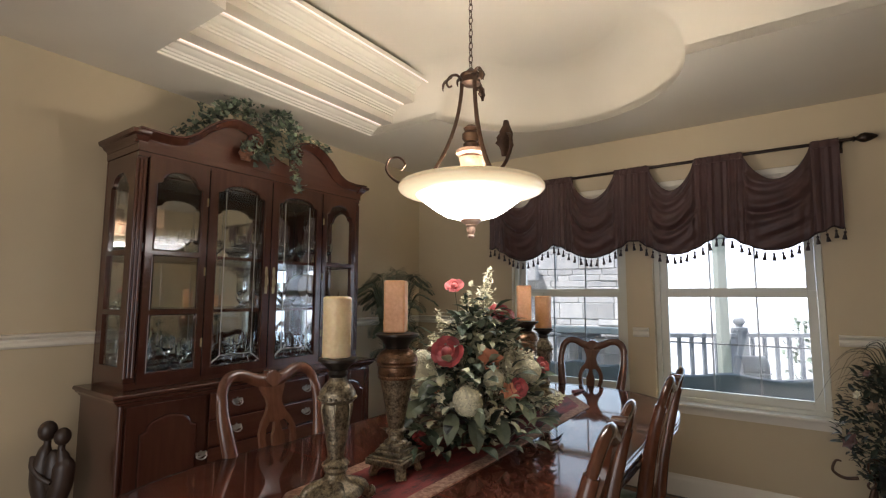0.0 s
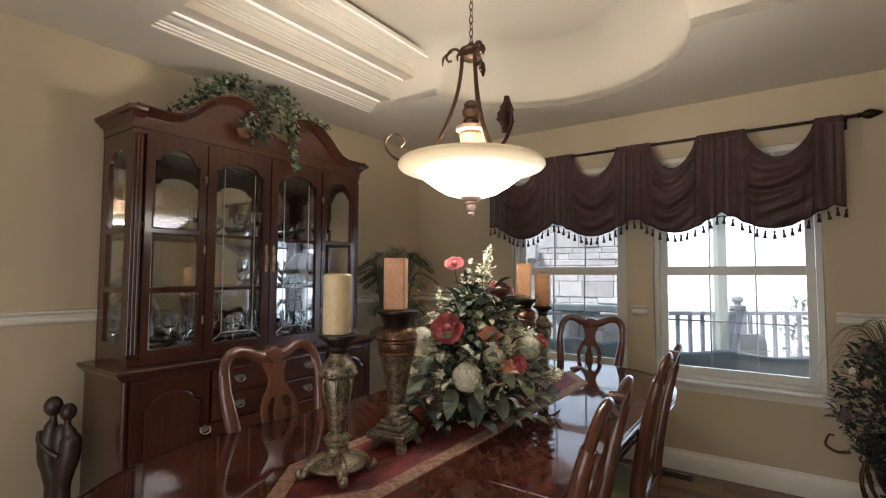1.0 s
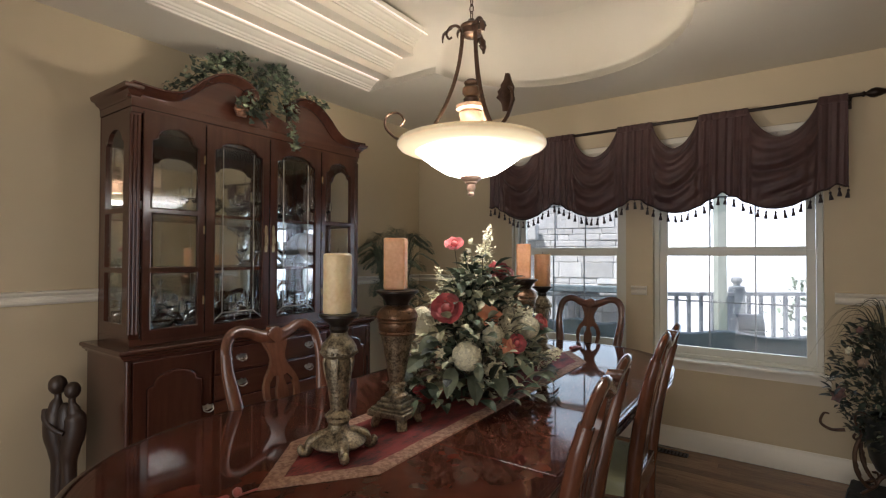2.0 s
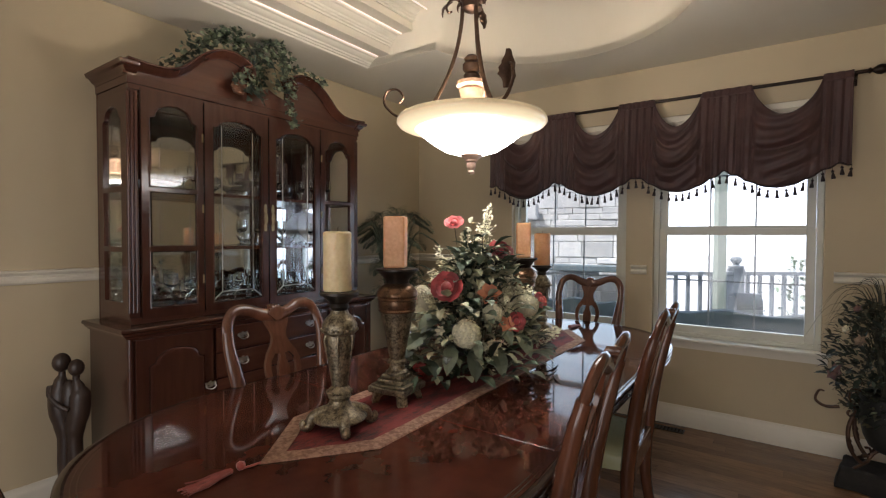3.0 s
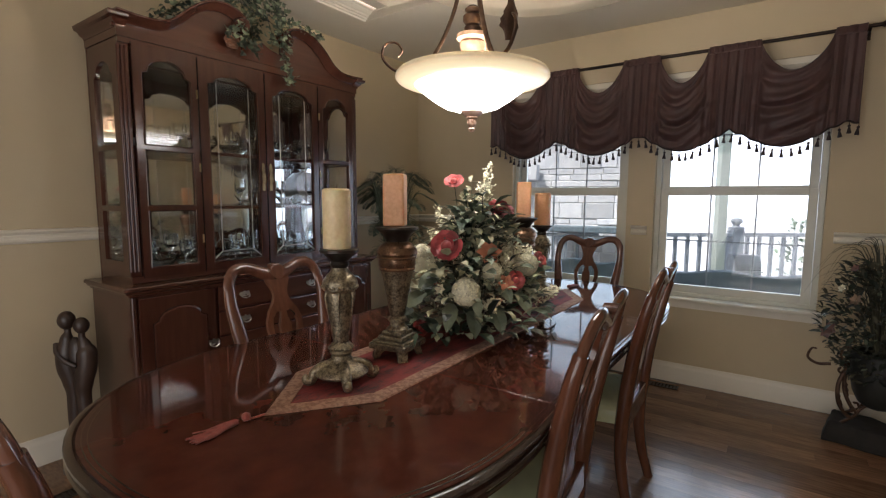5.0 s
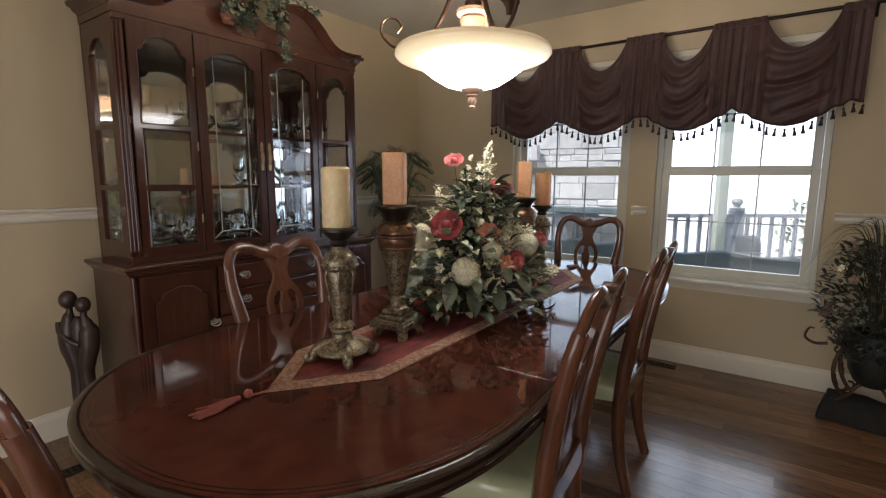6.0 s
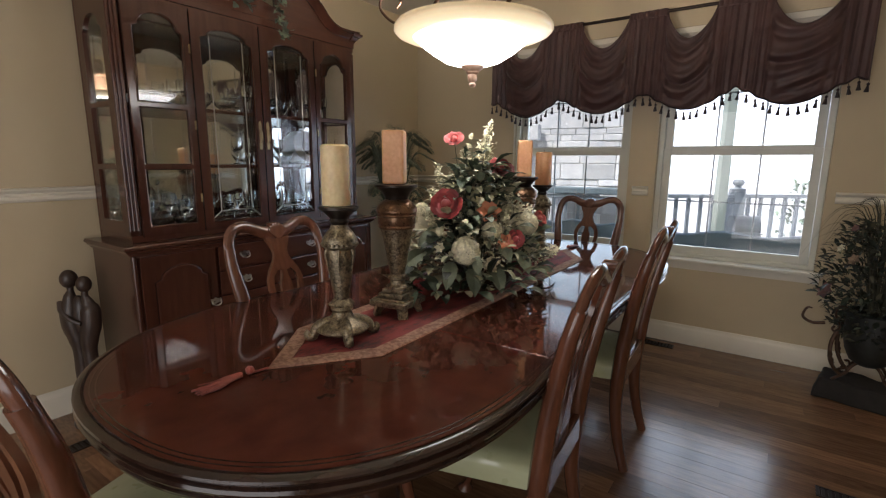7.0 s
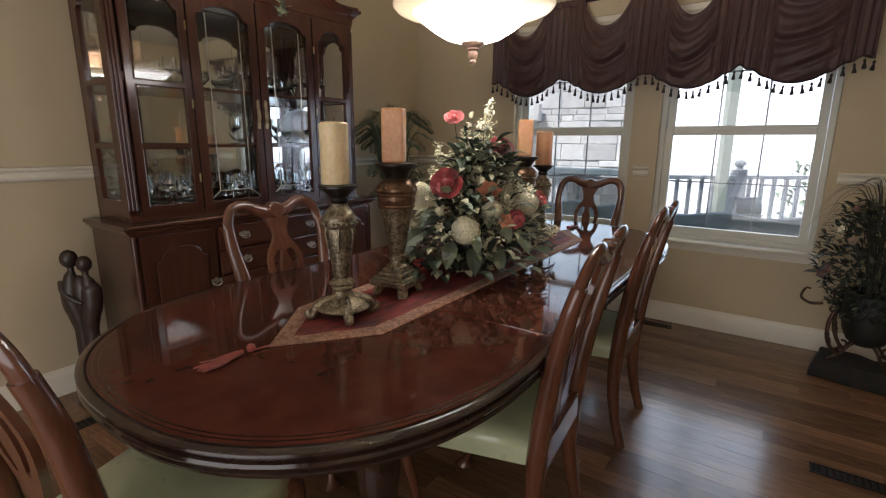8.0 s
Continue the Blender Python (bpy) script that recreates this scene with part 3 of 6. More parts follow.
cabinet = thing("china_cabinet", "dark cherry china cabinet with glass doors and broken swan-neck pediment", "cabinet", (0, 0, 0))
BX0, BX1, BY0, BY1 = -2.950, -2.505, 0.985, 2.615
HX0, HX1, HY0, HY1 = -2.950, -2.575, 1.030, 2.560
HZ0, HZ1 = 0.915, 2.090
inyz = lambda u, v, w: (w, u, v)

bm = bmesh.new()
box(bm, BX0, BX1, BY0, BY1, 0.10, 0.868, 0.004)
part("base_body", bm, CHERRY, cabinet)
part("plinth", sweep([(0, 0.0), (0.022, 0.0), (0.022, 0.075), (0.012, 0.095), (0.0, 0.102)], [(BX0, BY1), (BX1, BY1), (BX1, BY0), (BX0, BY0)][::-1]), CHERRY_H, cabinet, "", 30)
bm = boxed(BX0, BX1 - 0.001, BY0 + 0.001, BY1 - 0.001, 0.869, 0.9145)
sweep([(-0.02, 0.866), (0.008, 0.866), (0.010, 0.874), (0.022, 0.882), (0.026, 0.892), (0.036, 0.898), (0.036, 0.908), (0.030, 0.915), (-0.02, 0.9155)], [(BX0, BY0), (BX1, BY0), (BX1, BY1), (BX0, BY1)], bm=bm)
part("base_top", bm, CHERRY_H, cabinet, "", 35)


def arched(y0, y1, z0, z1, rise, n=7):
    """A panel or opening with a stepped, round-arched head."""
    m, w = (y0 + y1) / 2, (y1 - y0) / 2
    sh = w * 0.22
    top = [(m + (w - sh) * math.cos(a), z1 + rise * math.sin(a)) for a in [math.pi * i / (2 * n) for i in range(2 * n + 1)]]
    return [(y0, z0), (y1, z0), (y1, z1 - 0.012), (y1 - sh, z1)] + top[1:-1] + [(y0 + sh, z1), (y0, z1 - 0.012)]


def pull(parent, y, z, x):
    bm = bmesh.new()
    slab([(-0.034, 0.0), (-0.026, 0.014), (-0.012, 0.010), (0.0, 0.020), (0.012, 0.010), (0.026, 0.014), (0.034, 0.0), (0.022, -0.012), (0.0, -0.016), (-0.022, -0.012)], x, x + 0.003, lambda u, v, w: (w, y + u, z + v), bm)
    tube(smooth_line([(x + 0.004, y - 0.026, z + 0.002), (x + 0.016, y - 0.024, z - 0.012), (x + 0.020, y, z - 0.022), (x + 0.016, y + 0.024, z - 0.012), (x + 0.004, y + 0.026, z + 0.002)]), 0.0032, 6, bm)
    return part("bail_pull", bm, PEWTER, parent, "antique pewter bail pull", 40)


for y0, y1 in ((BY0 + 0.03, 1.395), (2.205, BY1 - 0.03)):
    door = part("door", slab([(y0, 0.13), (y1, 0.13), (y1, 0.855), (y0, 0.855)], BX1 + 0.001, BX1 + 0.020, inyz, bevel=0.003), CHERRY, cabinet)
    part("panel", slab(arched(y0 + 0.055, y1 - 0.055, 0.19, 0.735, 0.06), BX1 + 0.0205, BX1 + 0.034, inyz, bevel=0.011), CHERRY, door, "raised arched panel")
    knob_y = y1 - 0.022 if y0 < 1.5 else y0 + 0.022
    pull(door, knob_y, 0.56, BX1 + 0.0205)
for z0, z1 in ((0.725, 0.855), (0.585, 0.715), (0.36, 0.575), (0.13, 0.35)):
    dr = part("drawer", slab([(1.412, z0), (2.188, z0), (2.188, z1), (1.412, z1)], BX1 + 0.001, BX1 + 0.022, inyz, bevel=0.006), CHERRY_H, cabinet)
    for y in (1.565, 2.035):
        pull(dr, y, (z0 + z1) / 2 + 0.006, BX1 + 0.0225)
for y in (BY0 + 0.013, BY1 - 0.013):
    part("corner_post", tube([(BX1 + 0.002, y, 0.11), (BX1 + 0.002, y, 0.862)], 0.013, 10), CHERRY, cabinet, "", 50)

# hutch: back with mirror, top, bottom, corner stiles, side frames
part("back_panel", boxed(HX0, HX0 + 0.012, HY0, HY1, HZ0 + 0.001, HZ1), CHERRY, cabinet)
part("mirror", boxed(HX0 + 0.0125, HX0 + 0.016, HY0 + 0.05, HY1 - 0.05, HZ0 + 0.05, HZ1 - 0.03), MIRROR, cabinet, "mirrored cabinet back")
part("bottom_board", boxed(HX0 + 0.017, HX1 - 0.002, HY0 + 0.001, HY1 - 0.001, HZ0 + 0.001, HZ0 + 0.035), CHERRY_H, cabinet)
part("top_board", boxed(HX0 + 0.017, HX1 - 0.002, HY0 + 0.001, HY1 - 0.001, HZ1 - 0.025, HZ1 - 0.001), CHERRY_H, cabinet)
for s, yo in ((1, HY0), (-1, HY1)):
    a, b = sorted((yo, yo + s * 0.022))
    ring = [(HX0 + 0.017, HZ0 + 0.036), (HX1 - 0.02, HZ0 + 0.036), (HX1 - 0.02, HZ1 - 0.026), (HX0 + 0.017, HZ1 - 0.026)]
    u0, u1 = HX0 + 0.075, HX1 - 0.085
    holes = [[(u0, 1.02), (u1, 1.02), (u1, 1.272), (u0, 1.272)], [(u0, 1.298), (u1, 1.298), (u1, 1.572), (u0, 1.572)], arched(u0, u1, 1.598, 1.94, 0.06)]
    side = part("side_frame", slab(ring, a, b, lambda u, v, w: (u, w, v), holes=holes), CHERRY, cabinet)
    p = part("pane", boxed(u0 - 0.01, u1 + 0.01, (a + b) / 2 - 0.0015, (a + b) / 2 + 0.0015, 1.01, 2.01), GLASS, side, "clear side glass")
    p.visible_shadow = False
    bm = bmesh.new()
    for k in range(3):
        tube([(HX1 - 0.012 + 0.004 * k, yo + s * (0.004 + 0.016 * k), HZ0 + 0.06), (HX1 - 0.012 + 0.004 * k, yo + s * (0.004 + 0.016 * k), HZ1 - 0.04)], 0.0095, 8, bm)
    part("reeded_column", bm, CHERRY, cabinet, "", 50)
    c, d = sorted((yo, yo + s * 0.048))
    part("corner_stile", boxed(HX1 - 0.022, HX1 - 0.012, c, d, HZ0 + 0.036, HZ1 - 0.026), CHERRY, cabinet)
for z in (1.285, 1.585):
    part("shelf", boxed(HX0 + 0.017, HX1 - 0.045, HY0 + 0.023, HY1 - 0.023, z - 0.009, z + 0.009), CHERRY_H, cabinet)
DOORS = ((1.082, 1.390), (1.398, 1.792), (1.800, 2.194), (2.202, 2.508))
for k, (y0, y1) in enumerate(DOORS):
    f = 0.036 if k in (0, 3) else 0.046
    if k in (0, 3):
        holes = [[(y0 + f, 0.99), (y1 - f, 0.99), (y1 - f, 1.272), (y0 + f, 1.272)], [(y0 + f, 1.298), (y1 - f, 1.298), (y1 - f, 1.572), (y0 + f, 1.572)], arched(y0 + f, y1 - f, 1.598, 1.950, 0.065)]
    else:
        holes = [arched(y0 + f, y1 - f, 0.985, 1.962, 0.045)]
    door = part("glass_door", slab([(y0, HZ0 + 0.025), (y1, HZ0 + 0.025), (y1, HZ1 - 0.015), (y0, HZ1 - 0.015)], HX1 - 0.010, HX1 + 0.012, inyz, holes=holes), CHERRY, cabinet)
    p = part("pane", boxed(HX1 - 0.0005, HX1 + 0.0025, y0 + f - 0.012, y1 - f + 0.012, 0.975, 2.03), GLASS, door, "clear door glass")
    p.visible_shadow = False
    bm = bmesh.new()
    for hole in holes:
        pts = [(HX1 + 0.012, u, v) for u, v in hole]
        tube(pts + pts[:1], 0.0045, 6, bm)
    part("glazing_bead", bm, CHERRY, door, "", 50)
    if k in (1, 2):
        bm = bmesh.new()
        q0, q1 = y0 + f + 0.055, y1 - f - 0.055
        for y in (q0, q1):
            tube([(HX1 + 0.004, y, 1.04), (HX1 + 0.004, y, 1.96)], 0.0028, 6, bm)
        for (ya, za), (yb, zb) in (((y0 + f, 0.995), (q0, 1.04)), ((y1 - f, 0.995), (q1, 1.04)), ((q0, 1.04), (q1, 1.04))):
            tube([(HX1 + 0.004, ya, za), (HX1 + 0.004, yb, zb)], 0.0028, 6, bm)
        part("leading", bm, PEWTER, door, "thin leaded glass lines", 50)
        y = y1 - 0.022 if k == 1 else y0 + 0.022
        bm = slab([(a * 0.72, b * 0.9) for a, b in ((-0.011, -0.085), (0.011, -0.085), (0.015, -0.05), (0.008, -0.03), (0.013, 0.0), (0.008, 0.03), (0.015, 0.05), (0.011, 0.085), (0.0, 0.098), (-0.011, 0.085), (-0.015, 0.05), (-0.008, 0.03), (-0.013, 0.0), (-0.008, -0.03), (-0.015, -0.05))], HX1 + 0.0125, HX1 + 0.0155, lambda u, v, w: (w, y + u, 1.46 + v))
        tube(smooth_line([(HX1 + 0.016, y, 1.50), (HX1 + 0.030, y, 1.48), (HX1 + 0.032, y, 1.44), (HX1 + 0.016, y, 1.42)]), 0.003, 6, bm)
        part("pull_handle", bm, BRASS, door, "pierced brass pull")
    else:
        y = y1 - 0.004 if k == 0 else y0 + 0.004
        for z in (1.12, 1.50, 1.88):
            part("hinge", tube([(HX1 + 0.014, y, z - 0.022), (HX1 + 0.014, y, z + 0.022)], 0.0045, 8), BRASS, door, "brass hinge")

# frieze, cornice and pediment
part("frieze", boxed(HX0, HX1 + 0.004, HY0 - 0.004, HY1 + 0.004, HZ1 + 0.0005, HZ1 + 0.040), CHERRY_H, cabinet)
COR = [(-0.02, 2.128), (0.006, 2.128), (0.008, 2.138), (0.022, 2.146), (0.030, 2.160), (0.044, 2.166), (0.050, 2.178), (0.050, 2.186), (-0.02, 2.186)]
for path in ([(HX0, HY0), (HX1, HY0), (HX1, HY0 + 0.035)], [(HX1, HY1 - 0.035), (HX1, HY1), (HX0, HY1)]):
    part("cornice", sweep(COR, path), CHERRY_H, cabinet, "", 35)
part("top_cover", boxed(HX0, HX1 - 0.022, HY0 + 0.022, HY1 - 0.022, HZ1 + 0.041, HZ1 + 0.060), CHERRY_H, cabinet)
YM = (HY0 + HY1) / 2
NECK = [(HY0 - 0.02, 2.158), (HY0 + 0.09, 2.152), (HY0 + 0.19, 2.160), (HY0 + 0.27, 2.200), (HY0 + 0.35, 2.275), (HY0 + 0.43, 2.328), (HY0 + 0.51, 2.345), (HY0 + 0.58, 2.330), (HY0 + 0.63, 2.295)]
neck = [(p.x, p.y) for p in smooth_line([(a, b, 0) for a, b in NECK], 5)]
for s in (1, -1):
    line = neck if s > 0 else [(2 * YM - a, b) for a, b in neck]
    back = [(line[0][0], 2.131), (line[-1][0], 2.131)]
    ring = [back[0], back[1]] + line[::-1]
    part("pediment_board", slab(ring if s > 0 else ring[::-1], HX1 - 0.020, HX1 + 0.002, inyz), CHERRY_H, cabinet, "", 40)
    mould = [(0.004, HX1 - 0.024), (0.004, HX1 + 0.012), (-0.006, HX1 + 0.018), (-0.014, HX1 + 0.034), (-0.024, HX1 + 0.040), (-0.032, HX1 + 0.056), (-0.040, HX1 + 0.056), (-0.040, HX1 - 0.024)]
    bm = sweep([(o * s, u) for o, u in mould], line, place=lambda a, b, u: (u, a, b))
    part("swan_neck_moulding", bm, CHERRY, cabinet, "", 35)
    bm = lathe([(0.0, 0.066), (0.014, 0.070), (0.022, 0.060), (0.030, 0.066), (0.040, 0.056), (0.044, 0.030), (0.044, 0.0), (0.0, 0.0)], 20)
    bmesh.ops.rotate(bm, verts=bm.verts, matrix=Matrix.Rotation(radians(90), 3, "Y"))
    bmesh.ops.translate(bm, verts=bm.verts, vec=(HX1 + 0.002, line[-1][0] - s * 0.012, line[-1][1] + 0.004))
    part("rosette", bm, CHERRY, cabinet, "turned rosette", 40)
part("centre_panel", slab([(YM - 0.14, 2.131), (YM + 0.14, 2.131), (YM + 0.13, 2.205), (YM + 0.05, 2.225), (YM, 2.250), (YM - 0.05, 2.225), (YM - 0.13, 2.205)], HX1 - 0.018, HX1 + 0.006, inyz), CHERRY_H, cabinet)


def goblet(name, prof, at, label, cat, group, mat):
    ob = part(name, lathe(prof, 14), mat, None, "", 40)
    ob.location = at
    return tagged(ob, label, cat, group)


WINE = [(0.0, 0.0), (0.030, 0.0), (0.028, 0.004), (0.005, 0.010), (0.004, 0.060), (0.012, 0.070), (0.028, 0.090), (0.032, 0.120), (0.028, 0.150), (0.026, 0.150), (0.029, 0.120), (0.025, 0.092), (0.0, 0.074)]
BOWL = [(0.0, 0.0), (0.035, 0.0), (0.030, 0.012), (0.055, 0.035), (0.078, 0.070), (0.084, 0.092), (0.080, 0.092), (0.072, 0.068), (0.048, 0.038), (0.0, 0.022)]
PLATE = [(0.0, 0.0), (0.060, 0.0), (0.075, 0.008), (0.118, 0.016), (0.120, 0.020), (0.074, 0.012), (0.058, 0.006), (0.0, 0.005)]
rnd = random.Random(11)
SHELFZ = (HZ0 + 0.0352, 1.2942, 1.5942)
g0 = goblet("wine_glass", WINE, (0, 0, -5), "clear stemmed wine glass on a cabinet shelf", "glass", "glassware in the cabinet", CRYSTAL)
spots = []
for zi, z in enumerate(SHELFZ):
    for k in range((40, 9, 20)[zi]):
        x, y = rnd.uniform(-2.86, -2.67), rnd.uniform(1.12, 2.47)
        if zi == 2 and (1.13 < y < 1.38) or zi == 1 and y < 1.75:
            continue
        if all((x - a) ** 2 + (y - b) ** 2 > 0.075 ** 2 for a, b, c in spots if c == zi):
            spots.append((x, y, zi))
for i, (x, y, zi) in enumerate(spots):
    m = pose(x, y, SHELFZ[zi] + 0.0006) @ Matrix.Scale(rnd.uniform(0.8, 1.15), 4)
    if i:
        c = copy_thing(g0, m)
        c.matrix_basis = m
    else:
        g0.matrix_basis = m
for y, zi, s in ((1.50, 2, 0.8), (1.64, 2, 1.05), (1.97, 2, 0.9), (2.36, 0, 1.0), (1.23, 0, 1.0), (1.36, 0, 0.9), (2.02, 1, 0.8)):
    b = goblet("crystal_bowl", BOWL, (-2.70, y, SHELFZ[zi] + 0.0006), "cut crystal bowl on a cabinet shelf", "bowl", "glassware in the cabinet", CRYSTAL)
    b.scale = (s, s, s)
big = goblet("serving_platter", [(0.0, 0.0), (0.060, 0.0), (0.070, 0.020), (0.125, 0.040), (0.128, 0.046), (0.068, 0.030), (0.0, 0.026)], (-2.765, 1.235, SHELFZ[2] + 0.0006), "white footed china platter on a cabinet shelf", "platter", "", CHINA)
for y, zi in ((2.36, 1),):
    pl = goblet("china_plate", PLATE, (0, 0, 0), "white china plate standing against the mirrored back", "plate", "standing plates", CHINA)
    pl.matrix_basis = pose(HX0 + 0.068, y, SHELFZ[zi] + 0.118, 0, 74, 0)


# ---- pendant lamp ----
IRON = material("rust_brown_iron", (0.115, 0.065, 0.040), (0.05, 0.028, 0.018), rough=0.45, metal=0.6, scale=40, bump=0.2, bump_scale=120)
BOWLGLASS = material("glowing_alabaster_bowl", (0.9, 0.85, 0.72), rough=0.3, emit=(1.0, 0.94, 0.86), emit_strength=2.4)
RIMGLASS = material("ivory_glass_rim", (0.80, 0.66, 0.40), (0.66, 0.50, 0.27), rough=0.2, scale=7, emit=(1.0, 0.80, 0.50), emit_strength=0.5)
for glass, z0, z1, near, far in ((BOWLGLASS, 1.775, 1.818, 10.0, 2.0), (RIMGLASS, 1.815, 1.850, 0.85, 0.16)):
    n, l = glass.node_tree.nodes, glass.node_tree.links
    where, split, fade = n.new("ShaderNodeTexCoord"), n.new("ShaderNodeSeparateXYZ"), n.new("ShaderNodeMapRange")
    for key, value in (("From Min", z0), ("From Max", z1), ("To Min", near), ("To Max", far)):
        fade.inputs[key].default_value = value
    l.new(where.outputs["Object"], split.inputs[0])
    l.new(split.outputs["Z"], fade.inputs["Value"])
    l.new(fade.outputs["Result"], n["Principled BSDF"].inputs["Emission Strength"])
URN = material("cream_and_rust_resin", (0.44, 0.32, 0.23), (0.24, 0.11, 0.065), rough=0.4, scale=28)
LX, LY = -1.105, 1.785
lamp = thing("pendant_lamp", "lit ivory glass bowl pendant lamp with scrolled iron arms", "pendant lamp", (LX, LY, 0))
part("bowl", lathe([(0.0, 1.704), (0.06, 1.708), (0.115, 1.724), (0.165, 1.754), (0.208, 1.786), (0.238, 1.812), (0.246, 1.816), (0.240, 1.820), (0.204, 1.792), (0.160, 1.761), (0.110, 1.731), (0.0, 1.712)], 56), BOWLGLASS, lamp, "glowing white glass bowl", 60)
part("rim", lathe([(0.244, 1.8145), (0.270, 1.817), (0.296, 1.822), (0.314, 1.830), (0.323, 1.841), (0.322, 1.853), (0.314, 1.864), (0.304, 1.868), (0.298, 1.863), (0.301, 1.850), (0.292, 1.838), (0.268, 1.826), (0.243, 1.8205), (0.244, 1.8145)], 56), RIMGLASS, lamp, "flared ivory glass rim with a rolled lip", 60)
part("finial", lathe([(0.0, 1.622), (0.010, 1.625), (0.015, 1.634), (0.010, 1.643), (0.017, 1.650), (0.020, 1.664), (0.017, 1.674), (0.026, 1.680), (0.026, 1.686), (0.044, 1.698), (0.050, 1.712), (0.0, 1.716)], 20), URN, lamp, "turned bronze finial", 40)
part("stem", tube([(0, 0, 1.71), (0, 0, 1.93)], 0.010, 10), IRON, lamp)
part("urn", lathe([(0.0, 1.900), (0.040, 1.903), (0.046, 1.950), (0.054, 1.985), (0.048, 1.994), (0.066, 2.004), (0.066, 2.020), (0.032, 2.026), (0.0, 2.026)], 24), URN, lamp, "cream fluted urn with rusty streaks", 40)
part("collar", lathe([(0.0, 2.026), (0.032, 2.027), (0.036, 2.048), (0.028, 2.060), (0.040, 2.075), (0.040, 2.095), (0.028, 2.108), (0.034, 2.122), (0.020, 2.135), (0.0, 2.138)], 16), IRON, lamp, "", 40)
part("hub", lathe([(0.0, 2.318), (0.022, 2.320), (0.044, 2.332), (0.044, 2.358), (0.050, 2.364), (0.050, 2.372), (0.024, 2.388), (0.012, 2.402), (0.0, 2.404)], 20), IRON, lamp, "", 40)


def leaf_blade(bm, a, b, width, droop, up):
    """A curled iron leaf from a to b."""
    a, b, u = Vector(a), Vector(b), Vector(up)
    side = (b - a).cross(u).normalized()
    rows = []
    for i in range(7):
        t = i / 6
        p = a.lerp(b, t) + u * droop * math.sin(math.pi * t)
        w = width * math.sin(math.pi * (0.10 + 0.84 * t ** 0.8)) ** 0.7 * (1 + 0.16 * math.cos(19 * t))
        rows.append([bm.verts.new(p - side * w - u * w * 0.4), bm.verts.new(p + u * 0.003), bm.verts.new(p + side * w - u * w * 0.4)])
    for p, q in zip(rows, rows[1:]):
        for j in (0, 1):
            bm.faces.new((p[j], p[j + 1], q[j + 1], q[j]))


for az, scroll in ((215, 1), (325, 1), (95, 1)):
    c, s = math.cos(radians(az)), math.sin(radians(az))
    P = lambda r, z: (r * c, r * s, z)
    pts = smooth_line([P(0.040, 2.345), P(0.044, 2.28), P(0.060, 2.18), P(0.090, 2.08), P(0.135, 1.98), P(0.190, 1.900), P(0.232, 1.872), P(0.262, 1.874)], 5)
    arm = part("arm", tube(pts, 0.0105, 8, flat=0.55), IRON, lamp, "", 50)
    pts = smooth_line([P(0.040, 2.340), P(0.062, 2.372), P(0.094, 2.366), P(0.110, 2.338), P(0.100, 2.316), P(0.086, 2.322)], 5)
    part("top_scroll", tube(pts, lambda t: 0.010 - 0.003 * t, 8, flat=0.6), IRON, arm, "", 50)
    bm = bmesh.new()
    leaf_blade(bm, P(0.085, 2.365), P(0.126, 2.296), 0.016, 0.018, (c, s, 0.4))
    leaf_blade(bm, P(0.040, 2.372), P(0.060, 2.320), 0.018, 0.012, (c, s, 0.2))
    part("iron_leaf", bm, IRON, arm, "", 60)
    if scroll:
        pts = smooth_line([P(0.258, 1.862), P(0.305, 1.868), P(0.345, 1.888), P(0.378, 1.930), P(0.366, 1.978), P(0.322, 1.988), P(0.294, 1.956), P(0.312, 1.928)], 5)
        part("lower_scroll", tube(pts, lambda t: 0.009 - 0.003 * t, 8, flat=0.7), IRON, arm, "", 50)
        if az == 325:
            bm = bmesh.new()
            leaf_blade(bm, P(0.336, 1.900), P(0.345, 2.040), 0.030, 0.012, (c, s, 0))
            leaf_blade(bm, P(0.318, 1.935), P(0.318, 2.010), 0.022, -0.012, (c, s, 0))
            part("iron_leaf", bm, IRON, arm, "", 60)
bm = bmesh.new()
z = 2.402
k = 0
while z < TOP - 0.03:
    ring = []
    for i in range(13):
        a = 2 * math.pi * i / 12
        u, v = 0.0085 * math.cos(a), 0.020 * math.sin(a)
        ring.append((u, 0, z + 0.016 + v) if k % 2 else (0, u, z + 0.016 + v))
    tube(ring, 0.0024, 5, bm, caps=False)
    z += 0.031
    k += 1
part("chain", bm, IRON, lamp, "brown link chain", 50)
part("canopy", lathe([(0.0, TOP - 0.045), (0.012, TOP - 0.042), (0.030, TOP - 0.022), (0.060, TOP - 0.010), (0.064, TOP - 0.0005), (0.0, TOP - 0.0005)], 24), IRON, lamp, "", 40)


# ---- candle holders on the runner ----
BRONZE = material("antique_gold_bronze", (0.38, 0.32, 0.215), (0.075, 0.060, 0.043), rough=0.36, metal=0.75, scale=55, bump=0.5, bump_scale=160, fine=0.5, ramp=(0.38, 0.62))
COPPER = material("burnished_copper_bronze", (0.30, 0.17, 0.10), (0.11, 0.07, 0.045), rough=0.30, metal=0.8, scale=35, bump=0.2, bump_scale=160)
DARKCUP = material("blackened_bronze", (0.045, 0.036, 0.030), (0.02, 0.016, 0.013), rough=0.35, metal=0.6, scale=30)
WAX_CREAM = material("cream_candle_wax", (0.82, 0.68, 0.43), (0.66, 0.50, 0.27), rough=0.42, scale=22, bump=0.25, bump_scale=90, sub=0.25, fine=0.45)
WAX_ORANGE = material("apricot_candle_wax", (0.82, 0.48, 0.27), (0.66, 0.34, 0.17), rough=0.42, scale=22, bump=0.25, bump_scale=90, sub=0.25, fine=0.45)
